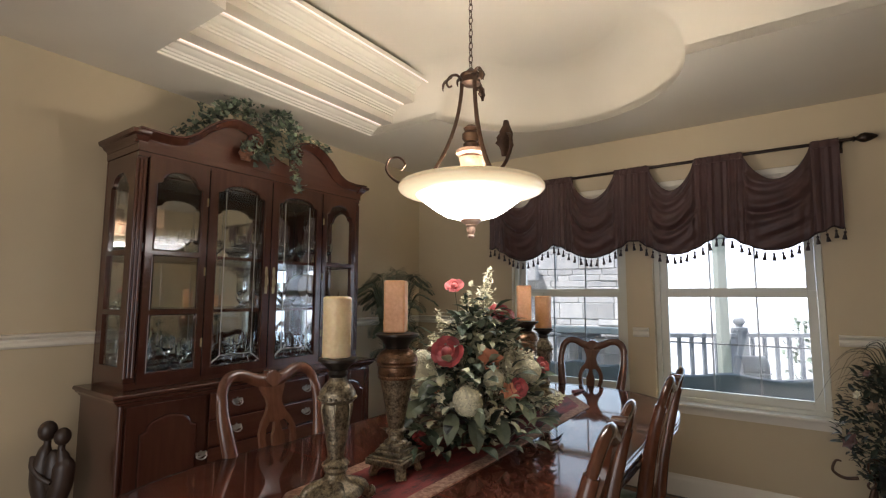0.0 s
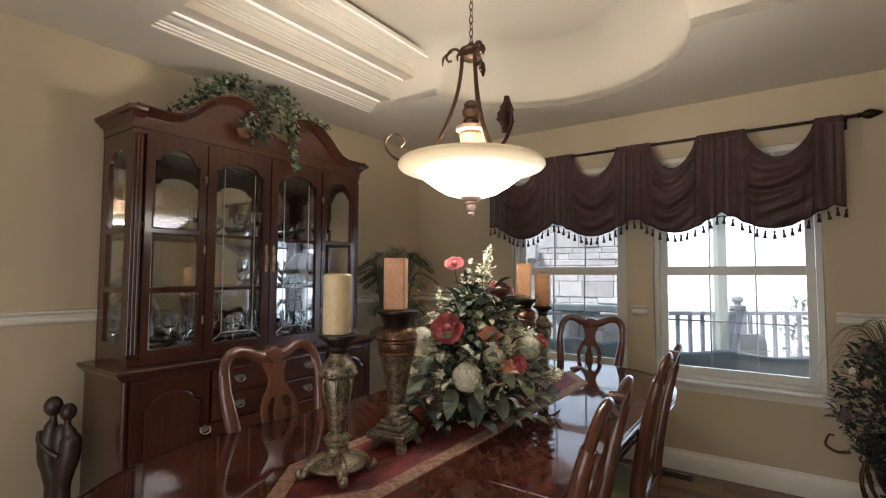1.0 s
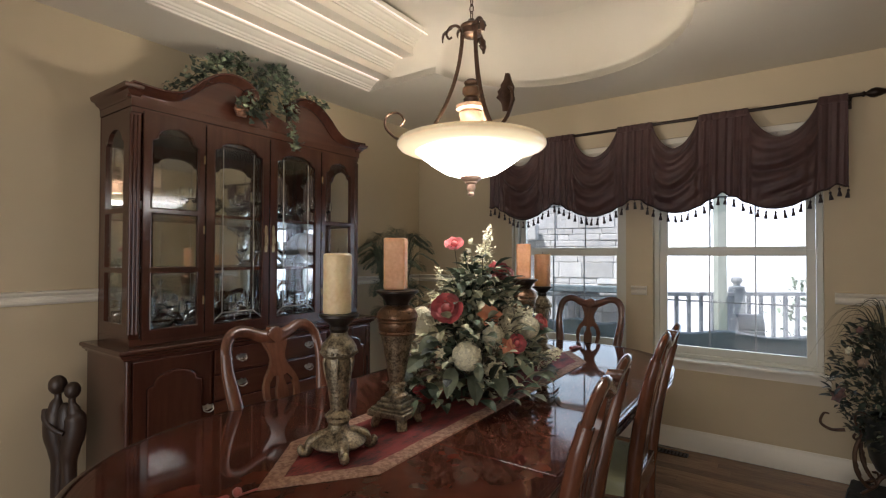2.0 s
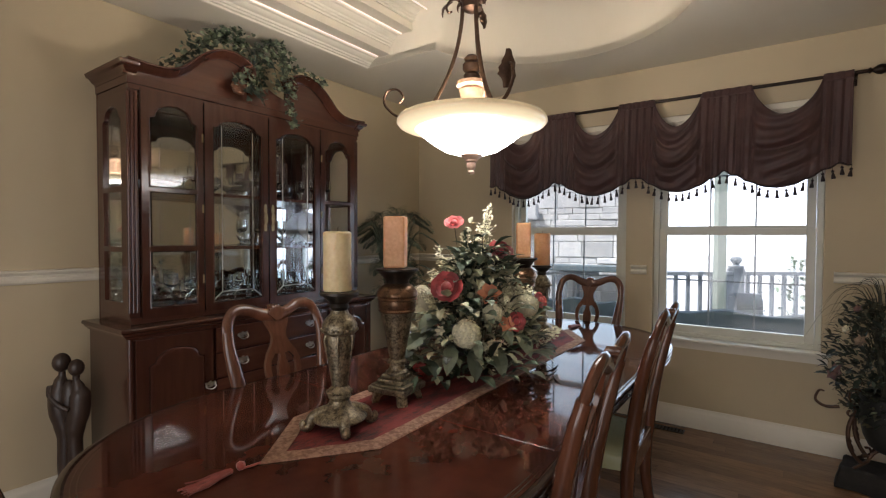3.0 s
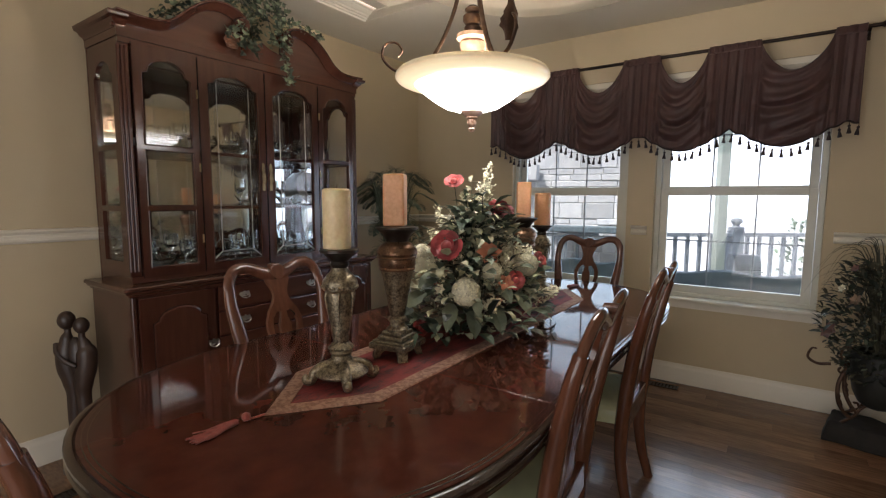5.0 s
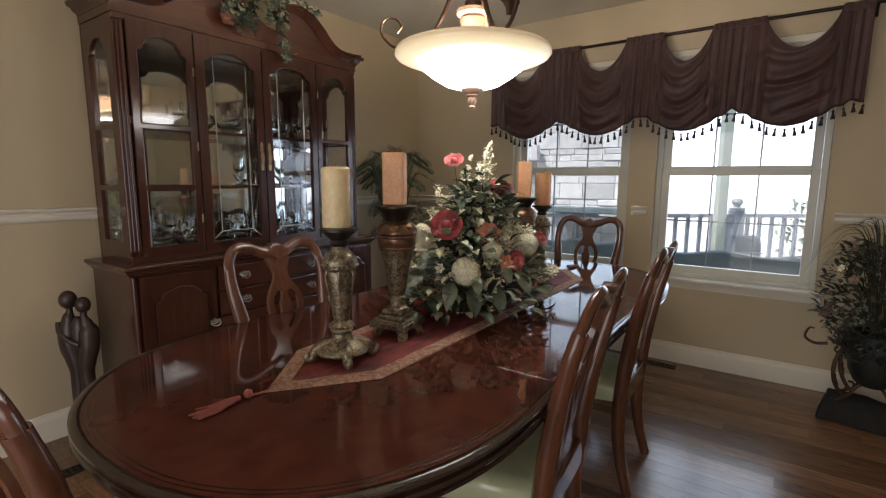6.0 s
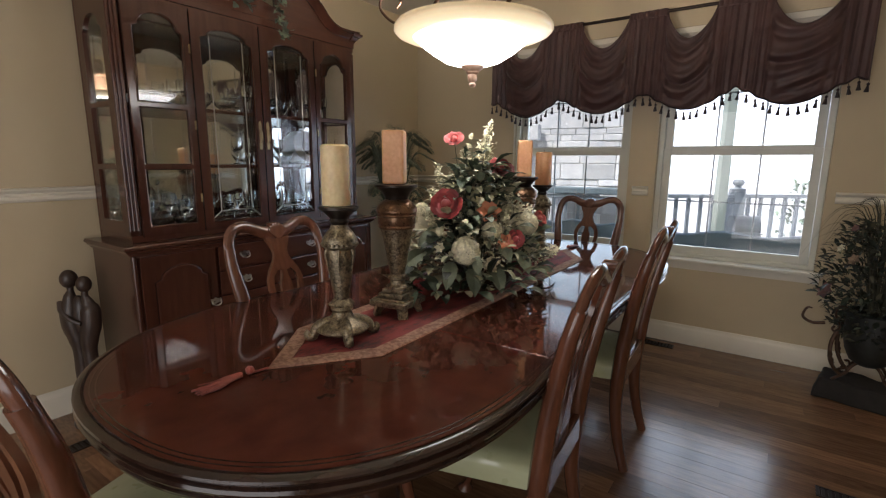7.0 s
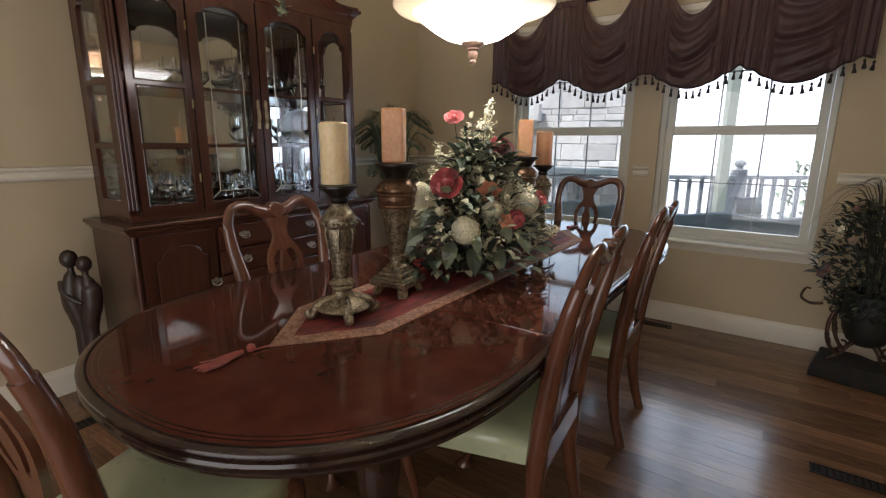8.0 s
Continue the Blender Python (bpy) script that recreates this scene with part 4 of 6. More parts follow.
WICK = material("charred_wick", (0.25, 0.20, 0.14), rough=0.9)


def candle(at, r, h, wax, label, square=False):
    root = thing("pillar_candle", label, "candle", at, group="pillar candles on the table")
    if square:
        bm = boxed(-r * 0.80, r * 0.80, -r * 0.80, r * 0.80, 0.0005, h, 0.009, 3)
        bmesh.ops.rotate(bm, verts=bm.verts, matrix=Matrix.Rotation(radians(30), 3, "Z"))
    else:
        bm = lathe([(0, 0.0005), (r - 0.002, 0.0005), (r, 0.004), (r * 0.99, h * 0.5), (r, h - 0.006), (r - 0.006, h), (r * 0.6, h - 0.004), (0, h - 0.006)], 32)
    part("wax", bm, wax, root, "", 40)
    part("wick", tube([(0, 0, h - 0.006), (0.001, 0, h + 0.008), (0.004, 0.001, h + 0.014)], 0.0014, 6), WICK, root)


def holder_low(at, rz):
    """Ornate holder on four scrolled feet."""
    root = thing("candle_holder", "antique gold candle holder with scrolled feet", "candle holder", at, rz, "candle holders on the table")
    part("shaft", lathe([(0, 0.040), (0.080, 0.026), (0.085, 0.033), (0.080, 0.043), (0.066, 0.053), (0.046, 0.062), (0.034, 0.072), (0.030, 0.086), (0.036, 0.096), (0.031, 0.104), (0.038, 0.112), (0.032, 0.120), (0.024, 0.128), (0.027, 0.150), (0.034, 0.200), (0.039, 0.235), (0.042, 0.262), (0.043, 0.280), (0.042, 0.286), (0.053, 0.296), (0.054, 0.318), (0.048, 0.328), (0.040, 0.340), (0.028, 0.352), (0.026, 0.362), (0, 0.362)], 32), BRONZE, root, "", 35)
    part("cup", lathe([(0, 0.361), (0.024, 0.362), (0.030, 0.372), (0.026, 0.382), (0.040, 0.396), (0.052, 0.406), (0.060, 0.410), (0.060, 0.418), (0.050, 0.420), (0, 0.419)], 32), DARKCUP, root, "blackened bronze cup", 35)
    bm = bmesh.new()
    for k in range(24):
        a = 2 * math.pi * k / 24
        bmesh.ops.create_icosphere(bm, subdivisions=1, radius=0.0055, matrix=Matrix.Translation((0.054 * math.cos(a), 0.054 * math.sin(a), 0.303)))
    for k in range(18):
        a = 2 * math.pi * k / 18
        bmesh.ops.create_icosphere(bm, subdivisions=1, radius=0.005, matrix=Matrix.Translation((0.037 * math.cos(a), 0.037 * math.sin(a), 0.110)))
    tagged(part("beading", bm, BRONZE, root, "", 60), kind="stuff")
    for k in range(6):
        a = 2 * math.pi * k / 6
        c, s = math.cos(a), math.sin(a)
        bm = tube(smooth_line([(0.043 * c, 0.043 * s, 0.288), (0.048 * c, 0.048 * s, 0.272), (0.044 * c, 0.044 * s, 0.240), (0.037 * c, 0.037 * s, 0.205)]), lambda t: 0.0055 * (1.1 - t), 6)
        part("acanthus_leaf", bm, BRONZE, root, "", 60)
    for k in range(4):
        a = math.pi / 2 * k + math.pi / 4
        c, s = math.cos(a), math.sin(a)
        pts = smooth_line([(0.034 * c, 0.034 * s, 0.054), (0.058 * c, 0.058 * s, 0.050), (0.080 * c, 0.080 * s, 0.040), (0.088 * c, 0.088 * s, 0.024), (0.094 * c, 0.094 * s, 0.013), (0.106 * c, 0.106 * s, 0.013), (0.110 * c, 0.110 * s, 0.022), (0.104 * c, 0.104 * s, 0.028)], 5)
        part("foot", tube(pts, lambda t: 0.019 - 0.008 * t, 10), BRONZE, root, "", 60)
    return root


def holder_tall(at, rz):
    """Tapered column on a square footed base."""
    root = thing("candle_holder", "tall copper-bronze candle holder on a square footed base", "candle holder", at, rz, "candle holders on the table")
    part("shaft", lathe([(0, 0.094), (0.0408, 0.096), (0.0408, 0.104), (0.0288, 0.112), (0.0264, 0.126), (0.0348, 0.132), (0.0348, 0.142), (0.0264, 0.150), (0.0312, 0.170), (0.0408, 0.225), (0.0516, 0.285), (0.0600, 0.318), (0, 0.318)], 32), BRONZE, root, "", 35)
    part("neck", lathe([(0, 0.317), (0.0636, 0.318), (0.0672, 0.324), (0.0636, 0.330), (0.0672, 0.336), (0.0672, 0.360), (0.0720, 0.364), (0.0696, 0.370), (0.0744, 0.378), (0.0720, 0.394), (0.0576, 0.410), (0.0408, 0.422), (0, 0.423)], 32), COPPER, root, "burnished copper neck", 35)
    part("cup", lathe([(0, 0.421), (0.0408, 0.422), (0.0432, 0.432), (0.0552, 0.450), (0.0696, 0.462), (0.0768, 0.466), (0.0768, 0.473), (0.0648, 0.475), (0, 0.474)], 32), DARKCUP, root, "blackened bronze cup", 35)
    bm = bmesh.new()
    for h0, h1, w in ((0.036, 0.058, 0.076), (0.058, 0.066, 0.068), (0.066, 0.082, 0.052), (0.082, 0.096, 0.042)):
        box(bm, -w, w, -w, w, h0, h1, 0.005)
    part("base", bm, BRONZE, root)
    for sx in (-1, 1):
        for sy in (-1, 1):
            bm = slab([(0.030, 0.040), (0.080, 0.040), (0.088, 0.014), (0.092, 0.0), (0.070, 0.0), (0.062, 0.018), (0.048, 0.028)], -0.018, 0.018, lambda u, v, w: ((u * 0.707 * sx - w * 0.707 * sy), (u * 0.707 * sy + w * 0.707 * sx), v), bevel=0.003)
            part("foot", bm, BRONZE, root)
    return root


ZT = 0.7652
holder_low((-1.109, 1.027, ZT), 12)
candle((-1.114, 1.023, ZT + 0.4205), 0.0430, 0.183, WAX_CREAM, "thick cream pillar candle on a gold holder")
holder_tall((-1.127, 1.320, ZT), 8)
candle((-1.132, 1.317, ZT + 0.4755), 0.0475, 0.185, WAX_ORANGE, "square apricot pillar candle on a bronze holder", True)
holder_tall((-1.150, 2.400, ZT), 8)
candle((-1.150, 2.400, ZT + 0.4755), 0.0475, 0.190, WAX_ORANGE, "square apricot pillar candle on a bronze holder", True)
holder_low((-1.165, 2.690, ZT), 12)
candle((-1.165, 2.690, ZT + 0.4205), 0.0475, 0.190, WAX_ORANGE, "thick apricot pillar candle on a gold holder")

# ---- flower arrangement ----
LEAF_A = material("dull_green_silk_leaf", (0.075, 0.105, 0.062), (0.030, 0.050, 0.032), rough=0.6, scale=20, spread=0.45)
LEAF_B = material("grey_green_silk_leaf", (0.23, 0.26, 0.18), (0.10, 0.13, 0.085), rough=0.6, scale=20, spread=0.4)
LEAF_C = material("cream_edged_leaf", (0.50, 0.47, 0.32), (0.22, 0.24, 0.15), rough=0.6, scale=24, spread=0.35)
LEAF_D = material("dark_olive_leaf", (0.030, 0.042, 0.026), (0.012, 0.020, 0.012), rough=0.55, scale=20, spread=0.5)
STEM = material("brown_green_stem", (0.09, 0.085, 0.045), (0.05, 0.045, 0.025), rough=0.7, scale=30)
ROSE = material("deep_rose_petal", (0.46, 0.085, 0.088), (0.26, 0.032, 0.038), rough=0.55, scale=25, spread=0.5, sheen=0.2)
PINK = material("coral_pink_petal", (0.58, 0.13, 0.12), (0.42, 0.07, 0.07), rough=0.55, scale=25, spread=0.4, sheen=0.2)
PEACH = material("peach_petal", (0.62, 0.28, 0.16), (0.50, 0.18, 0.10), rough=0.6, scale=25, spread=0.2)
CREAM = material("cream_white_petal", (0.80, 0.76, 0.57), (0.66, 0.62, 0.44), rough=0.65, scale=30, spread=0.2)
WICKER = material("dark_brown_wicker", (0.075, 0.042, 0.024), (0.03, 0.017, 0.010), rough=0.7, scale=60, bump=0.4, bump_scale=150)


def blade(bm, base, tip, width, bend, normal, lobes=0.0, n=5):
    """One leaf: a curved, folded blade from base to tip."""
    base, tip, nn = Vector(base), Vector(tip), Vector(normal)
    d = tip - base
    side = d.cross(nn)
    if side.length < 1e-6:
        side = d.cross(Vector((0.3, 0.9, 0.1)))
    side.normalize()
    up = side.cross(d).normalized()
    rows = []
    for i in range(n + 1):
        t = i / n
        p = base + d * t + up * bend * math.sin(math.pi * t * 0.9)
        w = width * (math.sin(math.pi * min(1, 0.08 + 0.92 * t)) ** 0.8) * (1 + lobes * math.cos(3 * math.pi * t))
        if i == n:
            rows.append([bm.verts.new(p)])
        else:
            rows.append([bm.verts.new(p - side * w + up * w * 0.25), bm.verts.new(p), bm.verts.new(p + side * w + up * w * 0.25)])
    for a, b in zip(rows, rows[1:]):
        if len(b) == 1:
            bm.faces.new((a[0], a[1], b[0]))
            bm.faces.new((a[1], a[2], b[0]))
        else:
            bm.faces.new((a[0], a[1], b[1], b[0]))
            bm.faces.new((a[1], a[2], b[2], b[1]))


def facing(d):
    return Vector(d).normalized().to_track_quat("Z", "Y").to_matrix()


def rose_mesh(r, rnd, openness=1.0):
    """Whorls of curled petals round a closed heart, opening towards +z."""
    bm = bmesh.new()
    bmesh.ops.create_icosphere(bm, subdivisions=2, radius=0.44 * r, matrix=Matrix.Translation((0, 0, 0.36 * r)) @ Matrix.Diagonal((1, 1, 1.25, 1)))
    for ring, (count, rad, tilt, size) in enumerate(((3, 0.08, 6, 0.44), (4, 0.17, 16, 0.54), (5, 0.27, 30, 0.64), (6, 0.38, 50, 0.72), (7, 0.48, 76, 0.78))):
        for k in range(count):
            a = 2 * math.pi * (k / count) + ring * 0.7 + rnd.uniform(-0.15, 0.15)
            tl = radians(tilt * openness + rnd.uniform(-6, 6))
            grid = []
            for i in range(5):
                t = i / 4
                row = []
                for j in range(5):
                    u = (j / 4 - 0.5) * 2
                    w = size * r * (0.35 + 0.75 * math.sin(math.pi * (0.15 + 0.55 * t))) * 0.62
                    x = rad * r * (0.3 + 0.7 * t) + math.sin(tl) * size * r * t + 0.10 * r * (t ** 3) - 0.22 * r * u * u * (1 - 0.4 * t)
                    z = math.cos(tl) * size * r * t * 1.1 + 0.10 * r - 0.12 * r * t ** 4 * abs(u) + 0.07 * r * t * math.sin(6 * u + 2.3 * k)
                    y = u * w
                    row.append(bm.verts.new((x * math.cos(a) - y * math.sin(a), x * math.sin(a) + y * math.cos(a), z)))
                grid.append(row)
            for p, q in zip(grid, grid[1:]):
                for j in range(4):
                    bm.faces.new((p[j], p[j + 1], q[j + 1], q[j]))
    return bm


def cluster_mesh(r, rnd, count=210, petal=0.20):
    """A mop head of many small four-petalled florets."""
    bm = bmesh.new()
    bmesh.ops.create_icosphere(bm, subdivisions=2, radius=r * 0.93)
    for k in range(count):
        z = 1 - 1.45 * (k + 0.5) / count
        a = k * 2.39996
        q = math.sqrt(max(0, 1 - z * z))
        c = Vector((q * math.cos(a), q * math.sin(a), z))
        m = facing(c)
        rr = r * rnd.uniform(0.92, 1.06)
        for j in range(4):
            b = 2 * math.pi * j / 4 + rnd.uniform(0, 0.4)
            tip = m @ Vector((petal * r * math.cos(b), petal * r * math.sin(b), 0.03 * r))
            blade(bm, c * rr, c * rr + tip, petal * r * 0.5, 0.02 * r, c, n=2)
    return bm


def lily_mesh(r, rnd):
    bm = bmesh.new()
    for k in range(6):
        a = 2 * math.pi * k / 6 + rnd.uniform(-0.1, 0.1)
        c, s = math.cos(a), math.sin(a)
        blade(bm, (0.06 * r * c, 0.06 * r * s, 0), (r * c * 0.95, r * s * 0.95, 0.45 * r), 0.34 * r, 0.18 * r, (0, 0, 1), n=6)
    return bm


bouquet = thing("flower_arrangement", "silk arrangement of red roses, cream hydrangea and trailing greenery", "flower arrangement", (-1.10, 1.86, ZT))
bc = Vector((-1.10, 1.86, ZT))
part("basket", lathe([(0, 0.0), (0.13, 0.0), (0.15, 0.03), (0.16, 0.075), (0.165, 0.085), (0.15, 0.085), (0.14, 0.06), (0, 0.055)], 28), WICKER, bouquet, "dark wicker basket", 40)
rnd = random.Random(3)
FLOWERS = (
    ("rose", (-0.103, -0.061, 0.648), 0.04, PINK),
    ("rose", (0.009, -0.279, 0.385), 0.057, ROSE),
    ("rose", (0.059, 0.068, 0.519), 0.056, ROSE),
    ("lily", (0.112, -0.116, 0.352), 0.06, PEACH),
    ("cluster", (0.116, -0.301, 0.214), 0.053, CREAM),
    ("cluster", (-0.149, -0.251, 0.342), 0.045, CREAM),
    ("lily", (-0.097, -0.281, 0.282), 0.065, CREAM),
    ("cluster", (0.196, 0.102, 0.291), 0.048, CREAM),
    ("rose", (0.206, -0.056, 0.236), 0.036, ROSE),
    ("lily", (0.183, -0.099, 0.230), 0.04, PEACH),
    ("lily", (-0.186, -0.251, 0.301), 0.05, CREAM),
    ("rose", (0.196, 0.203, 0.296), 0.035, PINK),
    ("rose", (-0.079, -0.332, 0.050), 0.03, ROSE),
    ("cluster", (0.133, -0.121, 0.275), 0.042, CREAM),
)
SPRAYS = (
    (-0.073, 0.197, 0.735),
    (-0.073, 0.109, 0.642),
    (-0.066, 0.027, 0.553),
    (-0.075, -0.030, 0.596),
    (-0.187, -0.065, 0.527),
    (-0.165, -0.138, 0.431),
    (0.122, 0.057, 0.409),
    (0.062, -0.059, 0.364),
    (0.148, -0.012, 0.317),
    (0.184, 0.460, 0.119),
    (0.150, 0.090, 0.360),
    (0.128, 0.010, 0.372),
    (-0.060, -0.300, 0.335),
    (-0.020, 0.080, 0.690),
    (-0.130, -0.020, 0.470),
    (0.180, 0.120, 0.350),
    (0.170, -0.180, 0.160),
    (-0.170, -0.300, 0.210),
)
LOOKS = {"deep_rose_petal": "deep red silk %s", "coral_pink_petal": "coral pink silk %s", "peach_petal": "peach silk %s", "cream_white_petal": "cream white silk %s"}
OUT = Vector((0.55, -0.75, 0.25))
for kind, at, r, mat in FLOWERS:
    at = Vector(at)
    bm = rose_mesh(r * 1.0, rnd, 0.62) if kind == "rose" else cluster_mesh(r, rnd) if kind == "cluster" else lily_mesh(r, rnd)
    turn = facing((Vector((at.x, at.y, at.z - 0.18)).normalized() * 0.8 + OUT).normalized())
    for v in bm.verts:
        v.co = turn @ v.co + at - turn @ Vector((0, 0, r * 0.4))
    name = {"rose": "rose", "cluster": "hydrangea", "lily": "lily"}[kind]
    part(name, bm, mat, bouquet, LOOKS[mat.name] % name, 80)
    stem = smooth_line([(at.x * 0.15, at.y * 0.15, 0.05), (at.x * 0.6, at.y * 0.6, max(0.07, at.z * 0.5)), tuple(at - turn @ Vector((0, 0, r * 0.4)))], 4)
    part("stem", tube(stem, 0.0022, 5), STEM, bouquet)
for mat, count, seed, size in ((LEAF_D, 130, 1, 0.034), (LEAF_A, 170, 2, 0.038), (LEAF_B, 240, 4, 0.030), (LEAF_C, 320, 6, 0.029)):
    r2 = random.Random(seed)
    bm = bmesh.new()
    while count:
        a, f = r2.uniform(0, 2 * math.pi), r2.random() ** 0.5
        z = r2.random() ** 1.75 * 0.50 + 0.04
        reach = 0.35 * (1 - (z / 0.60)) ** 0.80 + 0.03
        ax, ay = math.cos(a) * f * reach * 0.80, math.sin(a) * f * reach * 1.45
        if z < 0.10 and r2.random() < 0.4:
            continue
        b = Vector((ax, ay, z))
        d = Vector((math.cos(a) + r2.uniform(-0.6, 0.6), math.sin(a) + r2.uniform(-0.6, 0.6), r2.uniform(-0.75, 0.7))).normalized()
        ln = size * r2.uniform(0.7, 1.7)
        tip = b + d * ln * 1.7
        tip.z = max(tip.z, 0.022)
        blade(bm, b, tip, ln * 0.42, ln * 0.25, (r2.uniform(-0.4, 0.4), r2.uniform(-0.4, 0.4), 1), n=4)
        count -= 1
    tagged(part("foliage", bm, mat, bouquet), kind="stuff")
# a few large leaves low in front and frothy cream sprays
bm = bmesh.new()
for dx, dy, dz, ex, ey, ez, w in ((0.10, -0.22, 0.14, 0.16, -0.30, 0.03, 0.033), (0.14, -0.12, 0.12, 0.22, -0.19, 0.03, 0.033), (0.05, -0.30, 0.16, 0.10, -0.41, 0.07, 0.030), (-0.05, -0.34, 0.20, -0.08, -0.45, 0.14, 0.030), (0.16, 0.06, 0.16, 0.24, 0.02, 0.07, 0.030), (0.13, -0.05, 0.20, 0.21, -0.10, 0.14, 0.029), (0.0, -0.33, 0.27, -0.02, -0.43, 0.23, 0.03)):
    blade(bm, (dx, dy, dz), (ex, ey, ez), w, 0.02, (0.5, -0.6, 0.6), n=6)
tagged(part("large_leaves", bm, LEAF_B, bouquet), kind="stuff")
r9 = random.Random(77)
for mat, count in ((LEAF_A, 7), (LEAF_D, 4), (LEAF_C, 8)):
    bm = bmesh.new()
    for k in range(count):
        a = r9.uniform(0, 2 * math.pi)
        z = r9.uniform(0.36, 0.66)
        q = r9.uniform(0.3, 1.0) * 0.30 * (1 - z / 0.80)
        e = Vector((q * math.cos(a) * 0.9 - 0.02, q * math.sin(a) * 1.3, z))
        line = smooth_line([(e.x * 0.2, e.y * 0.2, 0.08), (e.x * 0.65, e.y * 0.65, z * 0.6), tuple(e)], 7)
        tube(line, 0.0014, 4, bm)
        for i in range(4, len(line)):
            for j in range(3):
                d = Vector((r9.uniform(-1, 1), r9.uniform(-1, 1), r9.uniform(-0.5, 0.9))).normalized()
                ln = r9.uniform(0.018, 0.036)
                blade(bm, line[i], line[i] + d * ln * 1.4, ln * 0.42, ln * 0.2, (r9.uniform(-0.4, 0.4), r9.uniform(-0.6, 0.2), 1), n=4)
    tagged(part("leafy_sprig", bm, mat, bouquet), kind="stuff")
for k in range(8):
    a = 2.4 * k
    at = Vector((0.19 * math.cos(a), 0.33 * math.sin(a), 0.07 + 0.16 * rnd.random()))
    bm = lily_mesh(rnd.uniform(0.018, 0.027), rnd)
    turn = facing((at.x * 2 + 0.2, at.y * 2 - 0.2, 0.3))
    for v in bm.verts:
        v.co = turn @ v.co + at
    part("small_blossom", bm, CREAM if k % 4 else PEACH, bouquet, "cream silk blossom" if k % 4 else "peach silk blossom", 80)
bm, bs = bmesh.new(), bmesh.new()
for at in SPRAYS:
    at = Vector(at)
    foot = Vector((at.x * 0.35, at.y * 0.35, at.z * 0.25))
    line = smooth_line([foot, foot.lerp(at, 0.6) + Vector((0, 0, 0.03)), at], 4)
    tube(line, 0.0016, 4, bs)
    for k in range(130):
        t = rnd.random() ** 0.6
        p = foot.lerp(at, 0.45 + 0.55 * t) + Vector((rnd.gauss(0, 1), rnd.gauss(0, 1), rnd.gauss(0, 1))) * (0.024 * (1.15 - t) + 0.004)
        for q in range(2):
            d = Vector((rnd.uniform(-1, 1), rnd.uniform(-1, 1), rnd.uniform(-0.4, 1))).normalized()
            blade(bm, p, p + d * rnd.uniform(0.009, 0.018), 0.0052, 0.001, (0.3, -0.5, 0.8), n=2)
tagged(part("cream_filler_blossom", bm, CREAM, bouquet), kind="stuff")
part("spray_stems", bs, STEM, bouquet)
bm = bmesh.new()
for k in range(26):
    a = rnd.uniform(0, 2 * math.pi)
    b = Vector((math.cos(a) * 0.10, math.sin(a) * 0.22, rnd.uniform(0.1, 0.5)))
    e = b + Vector((math.cos(a) * 0.14, math.sin(a) * 0.20, rnd.uniform(-0.05, 0.12)))
    tube(smooth_line([b, b.lerp(e, 0.5) + Vector((0, 0, 0.03)), e], 3), 0.0012, 4, bm)
tagged(part("twigs", bm, STEM, bouquet), kind="stuff")


# ---- swagged valance on its rod ----
BURGUNDY = material("dark_burgundy_silk", (0.072, 0.027, 0.024), (0.036, 0.0135, 0.0135), rough=0.5, scale=14, stretch=(1, 1, 0.4), bump=0.15, bump_scale=240, fine=0.3, sheen=0.35)
FRINGE = material("dark_brown_fringe", (0.035, 0.020, 0.020), (0.016, 0.010, 0.010), rough=0.7, scale=60)
DARKROD = material("dark_bronze_rod", (0.035, 0.022, 0.016), (0.018, 0.012, 0.009), rough=0.35, metal=0.7, scale=30)
VY, RODZ = 3.700, 2.318
rod = thing("curtain_rod", "dark bronze curtain rod with a leaf-tip finial", "curtain rod", (0, VY, RODZ))
part("pole", tube([(-2.10, 0, 0), (0.395, 0, 0)], 0.011, 12), DARKROD, rod, "", 50)
for s, xe in ((1, 0.395), (-1, -2.10)):
    bm = lathe([(0, 0.0), (0.012, 0.0), (0.018, 0.008), (0.010, 0.018), (0.026, 0.040), (0.030, 0.058), (0.022, 0.085), (0.010, 0.110), (0.0, 0.120)], 14)
    bmesh.ops.rotate(bm, verts=bm.verts, matrix=Matrix.Rotation(radians(90 * s), 3, "Y"))
    bmesh.ops.translate(bm, verts=bm.verts, vec=(xe, 0, 0))
    part("finial", bm, DARKROD, rod, "", 40)
for x in (-2.04, -0.87, 0.345):
    bm = tube([(x, YW - VY, -0.02), (x, 0.02, -0.02), (x, 0.0, -0.012)], 0.006, 8)
    box(bm, x - 0.012, x + 0.012, YW - VY - 0.008, YW - VY - 0.001, -0.055, 0.015)
    part("bracket", bm, DARKROD, rod)

GATHER = (-2.030, -1.480, -0.872, -0.310, 0.262)
BANDS = ((-2.085, -1.965), (-1.620, -1.335), (-0.995, -0.752), (-0.455, -0.166), (0.192, 0.330))
valance = thing("swag_valance", "dark burgundy silk swag valance edged with tassel fringe", "valance", (0, VY, 0))


def dip(x):
    """How far (0..1) the upper edge sags between two gathered bands, and which swag it is."""
    for i, (a, b) in enumerate(zip(BANDS, BANDS[1:])):
        if a[1] < x < b[0]:
            return math.sin(math.pi * (x - a[1]) / (b[0] - a[1])) ** 0.62, i
    return 0.0, min(3, sum(x > b[1] for b in BANDS[1:]))


